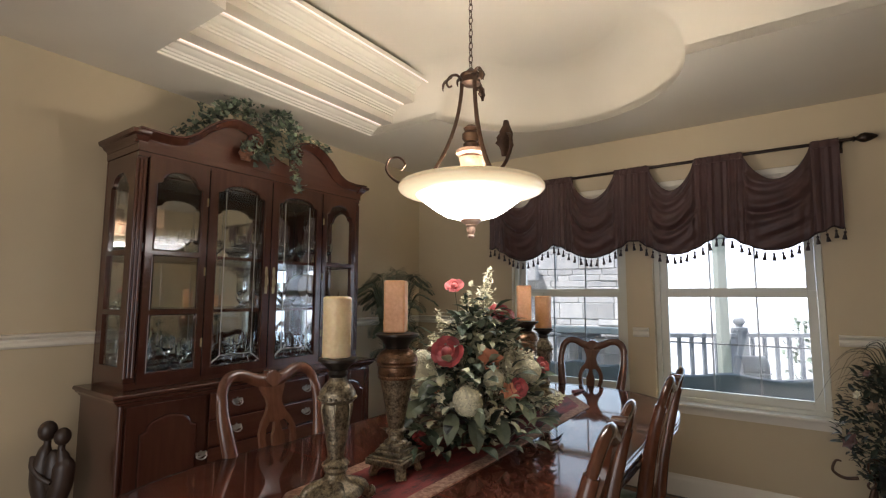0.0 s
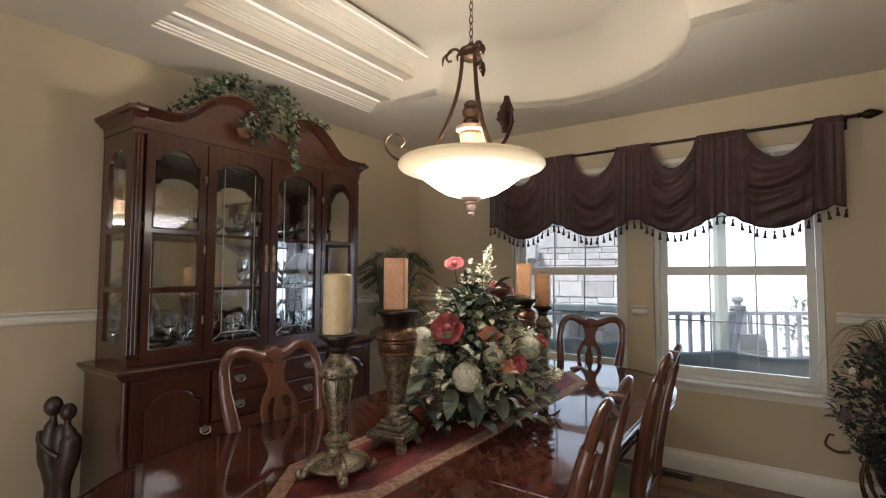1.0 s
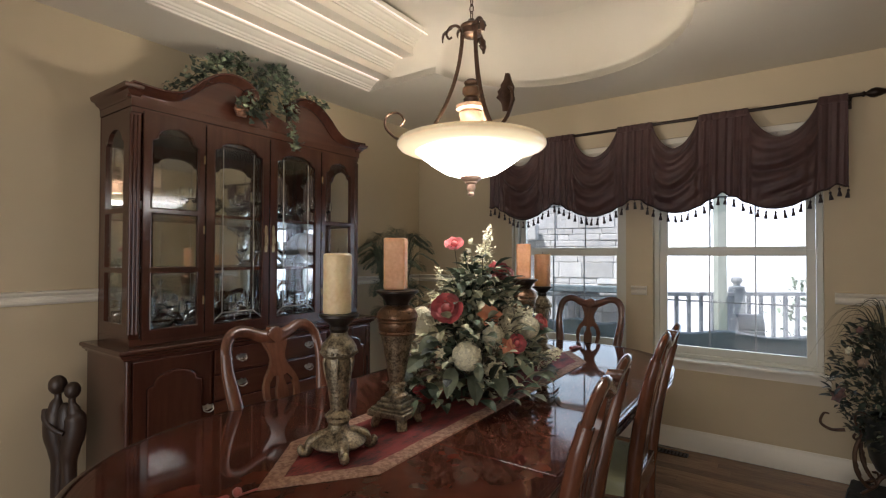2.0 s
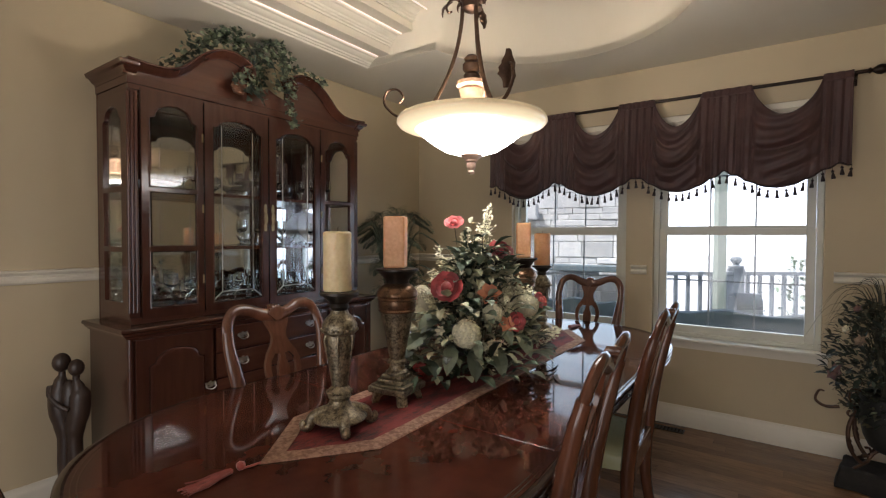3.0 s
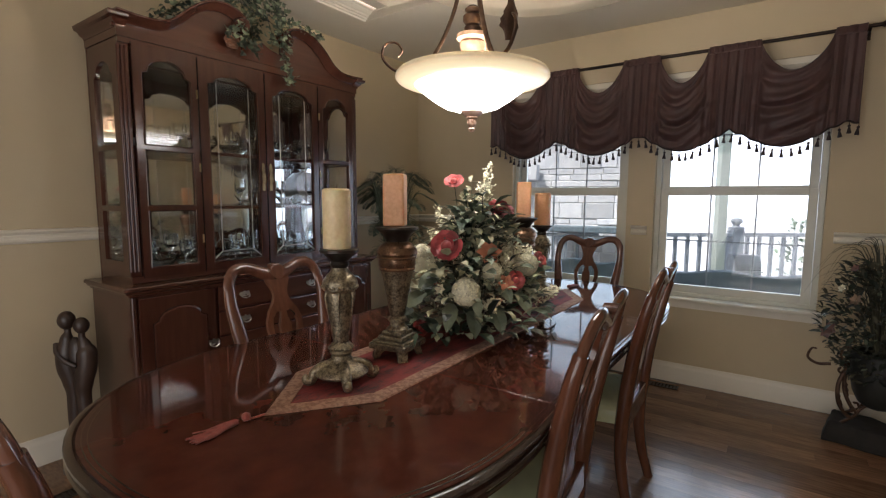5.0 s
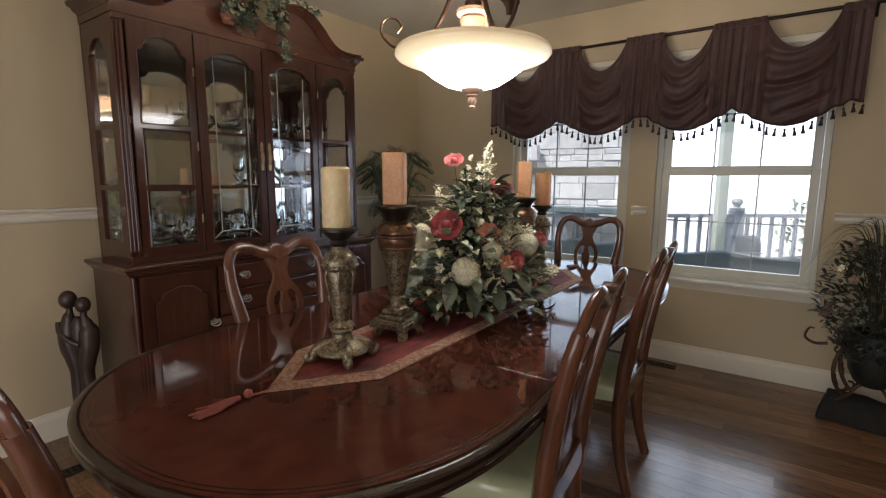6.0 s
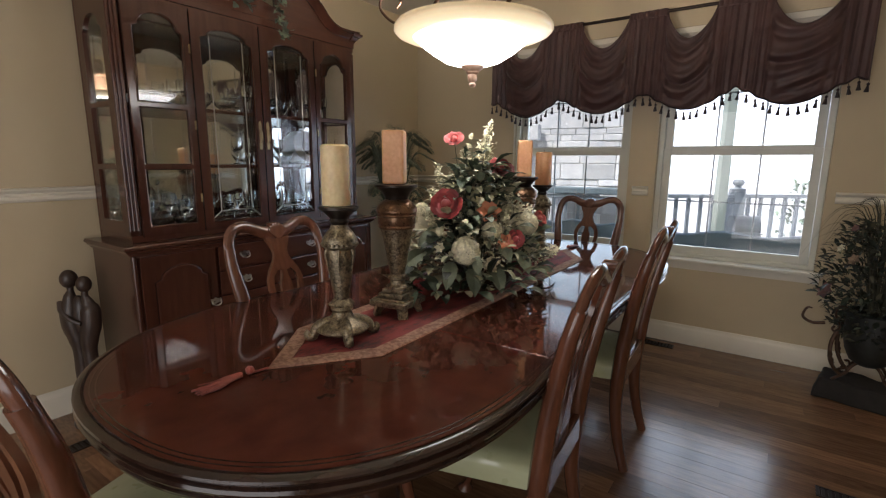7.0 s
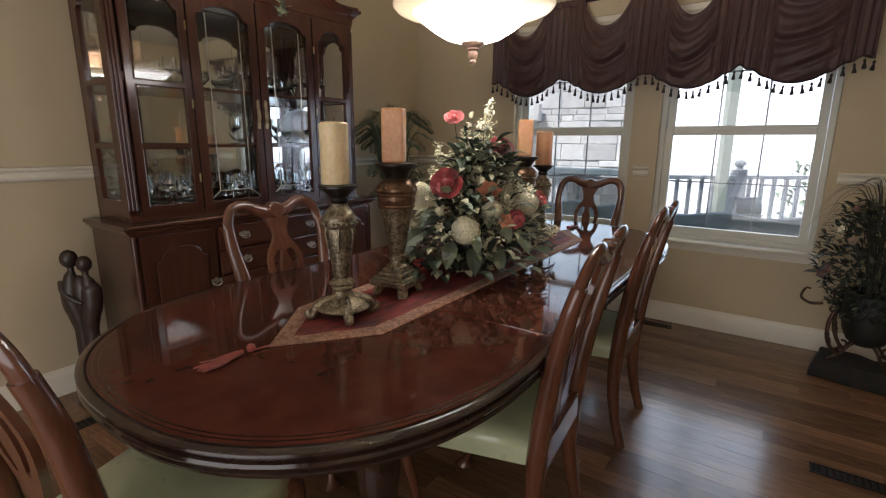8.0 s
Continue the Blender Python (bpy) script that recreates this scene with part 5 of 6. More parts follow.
def swag(x):
    """How far (0..1) the lower edge hangs between the middles of two bands, which swag it is, and how far along."""
    for i, (a, b) in enumerate(zip(GATHER, GATHER[1:])):
        if a <= x <= b:
            u = (x - a) / (b - a)
            return math.sin(math.pi * u) ** 1.25, i, u
    return 0.0, 0 if x < -1 else 3, 0.0


def edge_low(x):
    w, i, u = swag(x)
    return 1.792 - 0.118 * w + 0.008 * math.sin(74 * x) * (1 - w)


X0V, X1V, NU, NV = -2.085, 0.330, 460, 52
bm = bmesh.new()
grid = []
for a in range(NU + 1):
    x = X0V + (X1V - X0V) * a / NU
    w, i, s = swag(x)
    d, _ = dip(x)
    top = RODZ + 0.014 - 0.208 * d
    low = edge_low(x)
    inband = max(0.0, 1 - d * 1.6)
    row = []
    for b in range(NV + 1):
        v = b / NV
        z = top + (low - top) * v
        wv = d * (1 - v) + w * v
        sag = 3.4 * v ** 0.9 + 0.30 * math.sin(3.1 * s + 1.7 * i) + 0.12 * math.sin(9 * s + i)
        fold = 0.026 * abs(math.sin(math.pi * sag)) ** 0.8 * min(1, wv * 1.3) * math.sin(math.pi * min(1, 0.12 + v)) ** 0.4
        fold += 0.007 * math.sin(2 * math.pi * (1.7 * sag + 0.8 * s)) * wv
        calm = inband * (1 - 0.55 * v * w)
        pleat = calm * (0.008 * math.sin(118 * x + 1.6 * math.sin(9 * x) + 0.8 * v) + 0.003 * math.sin(251 * x + 3 * v))
        pleat += 0.008 * (1 - inband) * (1 - wv) * math.sin(96 * x + 5 * v)
        y = -0.026 - 0.022 * math.sin(math.pi * v) * wv - fold - pleat * (0.55 + 0.45 * v) + 0.007 * noise.noise((x * 7, z * 7, 0)) * (0.3 + v)
        row.append(bm.verts.new((x, y, z)))
    grid.append(row)
for p, q in zip(grid, grid[1:]):
    for j in range(NV):
        bm.faces.new((p[j], p[j + 1], q[j + 1], q[j]))
cloth = part("cloth", bm, BURGUNDY, valance, "", 80)
cloth.modifiers.new("thickness", "SOLIDIFY").thickness = 0.003
for a, b in BANDS:
    bm = bmesh.new()
    n = int((b - a) / 0.0035)
    sheet = []
    for k in range(n + 1):
        x = a + 0.002 + (b - a - 0.004) * k / n
        puff = 0.006 + 0.005 * abs(math.sin(92 * x + 2.5 * math.sin(13 * x)))
        bend = smooth_line([(x, -0.026 - puff, RODZ - 0.035), (x, -0.017 - puff, RODZ + 0.004), (x, 0.002, RODZ + 0.009 + puff), (x, 0.018 + puff, RODZ + 0.004), (x, 0.022 + puff, RODZ - 0.10)], 4)
        sheet.append([bm.verts.new(p) for p in bend])
    for p, q in zip(sheet, sheet[1:]):
        for j in range(len(p) - 1):
            bm.faces.new((p[j], p[j + 1], q[j + 1], q[j]))
    part("gather", bm, BURGUNDY, valance, "pleated cloth looped over the rod", 80).modifiers.new("thickness", "SOLIDIFY").thickness = 0.002
band = [(X0V + (X1V - X0V) * k / 240, -0.028, edge_low(X0V + (X1V - X0V) * k / 240) - 0.003) for k in range(241)]
part("fringe_band", tube(band, 0.0055, 6), FRINGE, valance, "", 60)
tb = lathe([(0.0, 0.0), (0.0015, 0.0), (0.0015, -0.016), (0.007, -0.020), (0.008, -0.027), (0.004, -0.033), (0.006, -0.037), (0.012, -0.064), (0.011, -0.068), (0.0, -0.067)], 9)
first_tassel = part("tassel", tb, FRINGE, valance, "", 50)
xs_t = [X0V + 0.012 + k * 0.0445 for k in range(int((X1V - X0V - 0.01) / 0.0445) + 1)]
for k, x in enumerate(xs_t):
    t = first_tassel if k == 0 else new("tassel", first_tassel.data)
    t.parent = valance
    t.matrix_basis = pose(x, -0.028, edge_low(x) - 0.006, 6 * math.sin(k * 2.1), 7 * math.sin(k * 1.3), 0)

# raised blinds at the window heads
for a, b in WINDOWS:
    blind = thing("window_blind", "cream slatted blind drawn up under the window head", "blind", ((a + b) / 2, YW + 0.022, WZ1), group="raised window blinds")
    w = (b - a) / 2 - 0.008
    part("head_rail", boxed(-w, w, -0.018, 0.020, -0.042, -0.001, 0.003), TRIM, blind)
    for k in range(9):
        part("slat", boxed(-w + 0.004, w - 0.004, -0.016, 0.018, -0.0475 - 0.006 * k, -0.0435 - 0.006 * k), TRIM, blind)
    part("bottom_rail", boxed(-w + 0.002, w - 0.002, -0.016, 0.018, -0.114, -0.0995, 0.003), TRIM, blind)

# ---- sculpture by the wall ----
SCULPT = material("brown_carved_wood", (0.050, 0.028, 0.019), (0.024, 0.014, 0.010), rough=0.45, scale=10, stretch=(1, 1, 0.2), coat=0.15)
bm = bmesh.new()
for sg, top in ((-1, 0.752), (1, 0.727)):
    X = lambda x: sg * x
    bmesh.ops.create_uvsphere(bm, u_segments=22, v_segments=16, radius=0.043 if sg < 0 else 0.038, matrix=Matrix.Translation((X(0.040), 0, top)) @ Matrix.Diagonal((1, 0.95, 1.06, 1)))
    d = top - 0.752
    trunk = smooth_line([(X(0.040), 0, top - 0.03), (X(0.038), 0, 0.695 + d), (X(0.044), 0.004 * sg, 0.655 + d), (X(0.050), 0.006 * sg, 0.590), (X(0.046), 0.004 * sg, 0.520), (X(0.030), 0, 0.450), (X(0.024), 0, 0.380), (X(0.028), 0, 0.280), (X(0.030), 0, 0.150), (X(0.034), 0, 0.022)], 5)
    girth = (0.017, 0.017, 0.034, 0.054, 0.056, 0.050, 0.040, 0.038, 0.032, 0.036)

    def thick(t, girth=girth):
        k = min(len(girth) - 1.001, t * (len(girth) - 1))
        i, f = int(k), k % 1
        return girth[i] + (girth[i + 1] - girth[i]) * f * f * (3 - 2 * f)

    tube(trunk, thick, 18, bm, flat=0.85)
bmesh.ops.create_uvsphere(bm, u_segments=20, v_segments=14, radius=0.1, matrix=Matrix.Translation((0, 0, 0.555)) @ Matrix.Diagonal((0.55, 0.40, 1.15, 1)))
tube(smooth_line([(-0.088, -0.020, 0.640), (-0.070, -0.042, 0.600), (-0.020, -0.050, 0.560), (0.030, -0.044, 0.535)], 5), lambda t: 0.016 - 0.005 * t, 10, bm)
lathe([(0, 0.0), (0.095, 0.0), (0.095, 0.018), (0.085, 0.026), (0, 0.028)], 28, bm)
statue = tagged(part("statue", bm, SCULPT, None, "", 60), "brown carved wooden sculpture of two entwined rounded forms", "statue")
statue.matrix_basis = pose(-2.765, 0.838, 0.0, 0, 0, 35) @ Matrix.Diagonal((0.88, 0.9, 0.995, 1))

# ---- ivy on the cabinet ----
IVY = material("variegated_ivy_leaf", (0.22, 0.26, 0.17), (0.050, 0.075, 0.045), rough=0.5, scale=26, spread=0.5)
ivy = thing("ivy_plant", "variegated green ivy spilling from a basket over the cabinet", "plant", (-2.60, 1.80, HZ1 + 0.0605))


def ivy_leaf(bm, p, d, n, size):
    """A five-pointed ivy leaf, folded along its rib."""
    d, n = Vector(d).normalized(), Vector(n)
    s = d.cross(n).normalized()
    u = s.cross(d)
    shape = ((0.0, 0.0), (0.42, 0.05), (0.62, 0.38), (0.34, 0.46), (0.30, 0.72), (0.0, 1.0))
    mid = [bm.verts.new(p + d * size * y) for y in (0.0, 0.45, 1.0)]
    for sg in (-1, 1):
        vs = [bm.verts.new(p + (s * sg * x + d * y + u * 0.28 * x) * size) for x, y in shape[1:5]]
        bm.faces.new((mid[0], vs[0], vs[1], mid[1]))
        bm.faces.new((mid[1], vs[1], vs[2]))
        bm.faces.new((mid[1], vs[2], vs[3], mid[2]))


r4 = random.Random(8)
part("basket", lathe([(0, 0.0), (0.055, 0.0), (0.065, 0.03), (0.068, 0.075), (0.074, 0.080), (0.066, 0.083), (0.056, 0.06), (0, 0.055)], 18, None, (-0.10, -0.02, 0)), WICKER, ivy, "small brown wicker basket", 40)
NEST = material("tan_woven_vine", (0.20, 0.085, 0.040), (0.09, 0.035, 0.018), rough=0.6, scale=40)
bm = bmesh.new()
for k in range(7):
    q = 0.042 - 0.005 * abs(k - 3)
    tube([(0.078 + 0.30 * q * math.cos(2 * math.pi * i / 16), -0.225 + q * math.sin(2 * math.pi * i / 16), 0.012 + 0.011 * k) for i in range(17)], 0.006, 6, bm, caps=False)
part("nest", bm, NEST, ivy, "small tan woven nest hanging among the leaves", 60)
# each vine: leaves at a step, spread of the leaves, points from the basket outwards
VINES = [(6, 0.026, ((-0.10, -0.02, 0.08), (-0.09, -0.10, 0.30), (-0.07, -0.24, 0.36), (-0.05, -0.36, 0.29), (-0.04, -0.46, 0.18), (-0.03, -0.58, 0.07))),
         (6, 0.026, ((-0.10, 0.0, 0.08), (-0.09, -0.05, 0.33), (-0.06, -0.18, 0.39), (-0.03, -0.30, 0.32), (0.0, -0.40, 0.23))),
         (6, 0.024, ((-0.10, 0.0, 0.08), (-0.08, 0.02, 0.34), (-0.05, 0.08, 0.41), (-0.02, 0.13, 0.36), (0.02, 0.15, 0.28))),
         (2, 0.018, ((-0.10, 0.0, 0.08), (-0.04, -0.02, 0.32), (0.05, 0.00, 0.27), (0.085, 0.02, 0.17), (0.095, 0.02, 0.08))),
         (3, 0.018, ((-0.10, 0.0, 0.08), (-0.03, 0.06, 0.32), (0.06, 0.09, 0.26), (0.090, 0.11, 0.15), (0.095, 0.11, 0.07))),
         (3, 0.014, ((-0.02, 0.08, 0.26), (0.08, 0.12, 0.16), (0.098, 0.10, 0.02), (0.098, 0.12, -0.07), (0.096, 0.14, -0.11))),
         (2, 0.012, ((-0.02, 0.10, 0.28), (0.04, 0.18, 0.26), (0.07, 0.26, 0.25), (0.08, 0.34, 0.23), (0.08, 0.40, 0.21))),
         (3, 0.016, ((-0.02, -0.06, 0.26), (0.06, -0.12, 0.18), (0.092, -0.20, 0.11), (0.098, -0.26, 0.07)))]
bm, bs, bd = bmesh.new(), bmesh.new(), bmesh.new()
for count, loose, vine in VINES:
    line = smooth_line(vine, 8)
    tube(line, 0.0022, 5, bs)
    for p in line[2:]:
        for k in range(count):
            d = Vector((r4.uniform(-0.3, 1), r4.uniform(-1, 1), r4.uniform(-0.8, 0.6)))
            q = p + Vector((r4.gauss(0, loose * 0.8), r4.gauss(0, loose * 1.2), r4.gauss(0, loose)))
            q.x, q.z = min(q.x, 0.125), min(q.z, 0.425)
            ivy_leaf(bd if r4.random() < 0.35 else bm, q, d, (0.8 + r4.uniform(-0.5, 0.5), r4.uniform(-0.6, 0.4), 0.5), r4.uniform(0.017, 0.036))
for k in range(26):
    q = Vector((0.095, -0.13, 0.035)) + Vector((r4.gauss(0, 0.008), r4.gauss(0, 0.032), r4.gauss(0, 0.022)))
    ivy_leaf(bd, q, Vector((r4.uniform(-0.2, 1), r4.uniform(-1, 1), r4.uniform(-1, 0.3))), (0.9, r4.uniform(-0.5, 0.3), 0.3), r4.uniform(0.022, 0.040))
tagged(part("older_leaves", bd, material("dark_ivy_leaf", (0.040, 0.058, 0.036), (0.016, 0.026, 0.017), rough=0.5, scale=26, spread=0.4), ivy, "dark green ivy leaves"), kind="stuff")
tagged(part("leaves", bm, IVY, ivy), kind="stuff")
part("vines", bs, STEM, ivy)

# ---- palm in the corner ----
PALM = material("dark_green_palm_leaf", (0.15, 0.18, 0.115), (0.07, 0.09, 0.058), rough=0.55, scale=12, spread=0.4)
palm = thing("potted_palm", "dark green parlour palm in a basket in the corner", "plant", (-2.62, 3.02, 0))
part("pot", lathe([(0, 0.0), (0.15, 0.0), (0.17, 0.10), (0.19, 0.30), (0.20, 0.32), (0.18, 0.32), (0.17, 0.27), (0, 0.26)], 26), WICKER, palm, "round dark wicker pot", 40)
r5 = random.Random(21)
for k in range(34):
    a = 2 * math.pi * k / 34 + r5.uniform(-0.2, 0.2)
    h, reach = r5.uniform(0.70, 1.46), r5.uniform(0.20, 0.33)
    c, s = math.cos(a), math.sin(a)
    line = smooth_line([(0.03 * c, 0.03 * s, 0.26), (0.07 * c, 0.07 * s, h * 0.65 + 0.05), (reach * 0.55 * c, reach * 0.55 * s, h + 0.08), (reach * c, reach * s, h + 0.07), (reach * 1.22 * c, reach * 1.22 * s, h + 0.02)], 6)
    bm = tube(line, lambda t: 0.005 * (1.15 - t), 5)
    n = len(line)
    for i in range(n // 3, n):
        d = (line[min(i + 1, n - 1)] - line[i - 1]).normalized()
        sd = d.cross(Vector((0, 0, 1))).normalized()
        for sg in (-1, 1):
            for off in (0.0, 0.33, 0.67):
                p = line[i] if off == 0 else line[i].lerp(line[i - 1], off)
                ln = 0.105 * math.sin(math.pi * (0.15 + 0.8 * (i / n)))
                blade(bm, p, p + (sd * sg * 0.85 + d * 0.6 + Vector((0, 0, -0.12 + r5.uniform(-0.12, 0.12)))).normalized() * ln, 0.0042, 0.008, (0, 0, 1), n=3)
    part("frond", bm, PALM, palm)

# ---- planter by the window ----
OLIVE = material("dried_olive_leaf", (0.085, 0.080, 0.048), (0.030, 0.030, 0.019), rough=0.65, scale=20, spread=0.5)
STONE_DK = material("dark_carved_stone", (0.022, 0.019, 0.016), (0.010, 0.009, 0.008), rough=0.92, scale=18, bump=0.6, bump_scale=60)
URNMAT = material("blackish_green_urn", (0.020, 0.022, 0.018), (0.010, 0.011, 0.010), rough=0.55, scale=14, bump=0.3, bump_scale=50)
planter = thing("planter_urn", "dark urn planter on a scrolled iron stand with silk flowers", "planter", (0.490, 3.42, 0), -12)
bm = boxed(-0.215, 0.245, -0.13, 0.13, 0.0, 0.115, 0.02, 3)
bmesh.ops.subdivide_edges(bm, edges=bm.edges[:], cuts=4, use_grid_fill=True)
for v in bm.verts:
    v.co += Vector((0, 0, 0.016 * noise.noise(v.co * 30))) + Vector((noise.noise(v.co * 14), noise.noise(v.co * 14 + Vector((5, 0, 0))), 0.6 * noise.noise(v.co * 14 + Vector((0, 7, 0))))) * 0.010 * (1 if v.co.z > 0.02 else 0)
    v.co.z = max(0, v.co.z)
    v.co.x *= 1 - 0.9 * v.co.z
    v.co.y *= 1 - 1.2 * v.co.z
part("plinth", bm, STONE_DK, planter, "rough dark stone block", 60)
part("urn", lathe([(0, 0.215), (0.05, 0.216), (0.085, 0.240), (0.112, 0.300), (0.126, 0.380), (0.126, 0.450), (0.120, 0.500), (0.134, 0.520), (0.124, 0.522), (0.13, 0.48), (0, 0.47)], 30), URNMAT, planter, "rounded blackish urn", 40)
for k in range(4):
    a = math.pi / 2 * k + math.pi / 4
    c, s = math.cos(a), math.sin(a)
    P = lambda r, z: (r * c, r * s * 0.72, z)
    bm = tube(smooth_line([P(0.165, 0.54), P(0.205, 0.545), P(0.220, 0.500), P(0.195, 0.450), P(0.190, 0.420), P(0.214, 0.400), P(0.228, 0.415), P(0.216, 0.432)], 5), 0.009, 8, flat=0.6)
    tube(smooth_line([P(0.196, 0.410), P(0.222, 0.330), P(0.215, 0.240), P(0.180, 0.180), P(0.140, 0.150), P(0.110, 0.165), P(0.120, 0.195), P(0.145, 0.190)], 5), 0.010, 8, bm, flat=0.6)
    tube(smooth_line([P(0.06, 0.222), P(0.09, 0.200), P(0.12, 0.160), P(0.19, 0.118)], 4), 0.008, 8, bm)
    leaf_blade(bm, P(0.225, 0.30), P(0.190, 0.215), 0.016, 0.012, (c, s, 0))
    part("iron_scroll", bm, IRON, planter, "", 60)
bm = tube(smooth_line([(-0.21, 0.0, 0.41), (-0.27, -0.01, 0.40), (-0.315, -0.02, 0.43), (-0.30, -0.02, 0.485), (-0.275, -0.02, 0.488)], 5), lambda t: 0.010 - 0.005 * t, 8)
part("iron_tendril", bm, IRON, planter, "", 60)
r6 = random.Random(31)
for mat, cnt, size in ((LEAF_D, 800, 0.024), (OLIVE, 900, 0.020), (LEAF_B, 220, 0.015)):
    bm = bmesh.new()
    for k in range(cnt):
        a, z = r6.uniform(0, 2 * math.pi), 0.36 + 0.65 * r6.random() ** 1.05
        reach = 0.25 * math.sin(math.pi * min(1, max(0.0, z - 0.29) / 0.80)) ** 0.7 + 0.03
        f = r6.random() ** 0.45
        b = Vector((math.cos(a) * reach * f, math.sin(a) * reach * f * 0.9, z))
        d = Vector((math.cos(a) + r6.uniform(-0.7, 0.7), math.sin(a) + r6.uniform(-0.7, 0.7), r6.uniform(-0.6, 1.0))).normalized()
        ln = size * r6.uniform(0.7, 1.6)
        blade(bm, b, b + d * ln * 1.8, ln * 0.36, ln * 0.2, (r6.uniform(-0.5, 0.5), r6.uniform(-0.5, 0.5), 1), n=4)
    tagged(part("foliage", bm, mat, planter), kind="stuff")
bm = bmesh.new()
for k in range(70):
    a = r6.uniform(0, 2 * math.pi)
    c, s = math.cos(a), math.sin(a)
    h, rr = r6.uniform(0.78, 1.16), r6.uniform(0.14, 0.36)
    tube(smooth_line([(0.03 * c, 0.03 * s, 0.5), (rr * 0.35 * c, rr * 0.35 * s, h - 0.06), (rr * 0.75 * c, rr * 0.75 * s, h), (rr * 1.1 * c, rr * 1.1 * s, h - r6.uniform(0.03, 0.20))], 4), lambda t: 0.0030 * (1.1 - t), 4, bm)
tagged(part("grass", bm, OLIVE, planter), kind="stuff")
DUSTY = material("faded_tan_petal", (0.30, 0.21, 0.14), (0.18, 0.12, 0.08), rough=0.65, scale=25, spread=0.25)
MAUVE = material("dusty_mauve_petal", (0.20, 0.11, 0.09), (0.11, 0.055, 0.05), rough=0.65, scale=25, spread=0.25)
for at, r, mat in (((-0.20, -0.13, 0.62), 0.055, MAUVE), ((-0.10, -0.20, 0.82), 0.036, DUSTY), ((0.06, -0.20, 0.93), 0.045, MAUVE), ((-0.17, -0.10, 0.86), 0.028, CREAM), ((-0.12, -0.15, 0.98), 0.026, MAUVE), ((0.10, -0.22, 0.78), 0.04, MAUVE)):
    bm = lily_mesh(r, r6)
    turn = facing((at[0] - 0.15, at[1] - 0.25, 0.25))
    for v in bm.verts:
        v.co = turn @ v.co + Vector(at)
    part("silk_flower", bm, mat, planter, "faded silk flower")


# ---- outside: deck, railing, stone fireplace, garden furniture ----
DECK = material("pale_deck_concrete", (0.62, 0.62, 0.62), (0.54, 0.54, 0.54), rough=0.8, scale=4, bump=0.2, bump_scale=80)
PAINTED = material("grey_green_porch_paint", (0.36, 0.41, 0.35), (0.30, 0.35, 0.30), rough=0.5, scale=6)
RAILMAT = material("weathered_rail_paint", (0.24, 0.27, 0.29), (0.19, 0.22, 0.24), rough=0.5, scale=9)
FIELDSTONE = material("pale_fieldstone", (0.74, 0.74, 0.73), (0.54, 0.56, 0.58), rough=0.85, scale=9, bump=0.7, bump_scale=40, spread=0.22)
MORTAR = material("grey_mortar", (0.66, 0.67, 0.68), (0.58, 0.59, 0.60), rough=0.9, scale=20, bump=0.4)
SLATE = material("blue_grey_cushion", (0.15, 0.20, 0.225), (0.11, 0.15, 0.17), rough=0.8, scale=14, bump=0.3, bump_scale=120)
BLUE = material("bright_blue_cloth", (0.16, 0.36, 0.56), (0.12, 0.28, 0.46), rough=0.7, scale=12)
GRILLM = material("blue_grey_enamel", (0.055, 0.080, 0.095), (0.035, 0.055, 0.068), rough=0.35, scale=8)
SUNLEAF = material("sunlit_leaf", (0.22, 0.30, 0.19), (0.12, 0.18, 0.11), rough=0.5, scale=14, spread=0.5)
structure("ground", boxed(-60, 60, YW + 0.31, 46, -0.30, -0.16), DECK, "pale paved ground beyond the windows", "ground")
# Emissive sheet; its glow stands for the overexposed brightness outside.
GLOW = bpy.data.materials.new("glowing_white_distance")
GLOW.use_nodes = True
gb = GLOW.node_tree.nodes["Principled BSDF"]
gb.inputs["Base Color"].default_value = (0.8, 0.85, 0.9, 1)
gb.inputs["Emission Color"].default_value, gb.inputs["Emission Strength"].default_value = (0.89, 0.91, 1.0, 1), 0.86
structure("backdrop", boxed(-60, 60, 45.9, 46.2, -0.2, 40), GLOW, "glowing white backdrop in place of the overexposed sky beyond the deck", "backdrop")


def turned_frame(a, b):
    """A pose at a, with x pointing to b on the flat."""
    d = Vector(b) - Vector(a)
    return Vector((*a, 0)), math.degrees(math.atan2(d.y, d.x)), d.length


def railing(a, b, top):
    p, rz, ln = turned_frame(a, b)
    root = thing("deck_railing", "grey painted deck railing with slim upright balusters", "railing", (p.x, p.y, -0.16), rz, "deck railings")
    h = top + 0.16
    part("top_rail", boxed(0, ln, -0.045, 0.045, h - 0.045, h, 0.006), RAILMAT, root)
    part("bottom_rail", boxed(0, ln, -0.03, 0.03, 0.10, 0.15, 0.004), RAILMAT, root)
    n = int(ln / 0.14)
    base = None
    for k in range(n):
        if base is None:
            base = part("baluster", boxed(-0.017, 0.017, -0.017, 0.017, 0.1505, h - 0.0455), RAILMAT, root)
            base.location = (0.07, 0, 0)
        else:
            c = new("baluster", base.data)
            c.parent = root
            c.location = (0.07 + k * 0.14, 0, 0)
    for x in (0.0, ln):
        part("rail_foot", boxed(x - 0.04, x + 0.04, -0.04, 0.04, 0.0, 0.0995), RAILMAT, root)
    return root


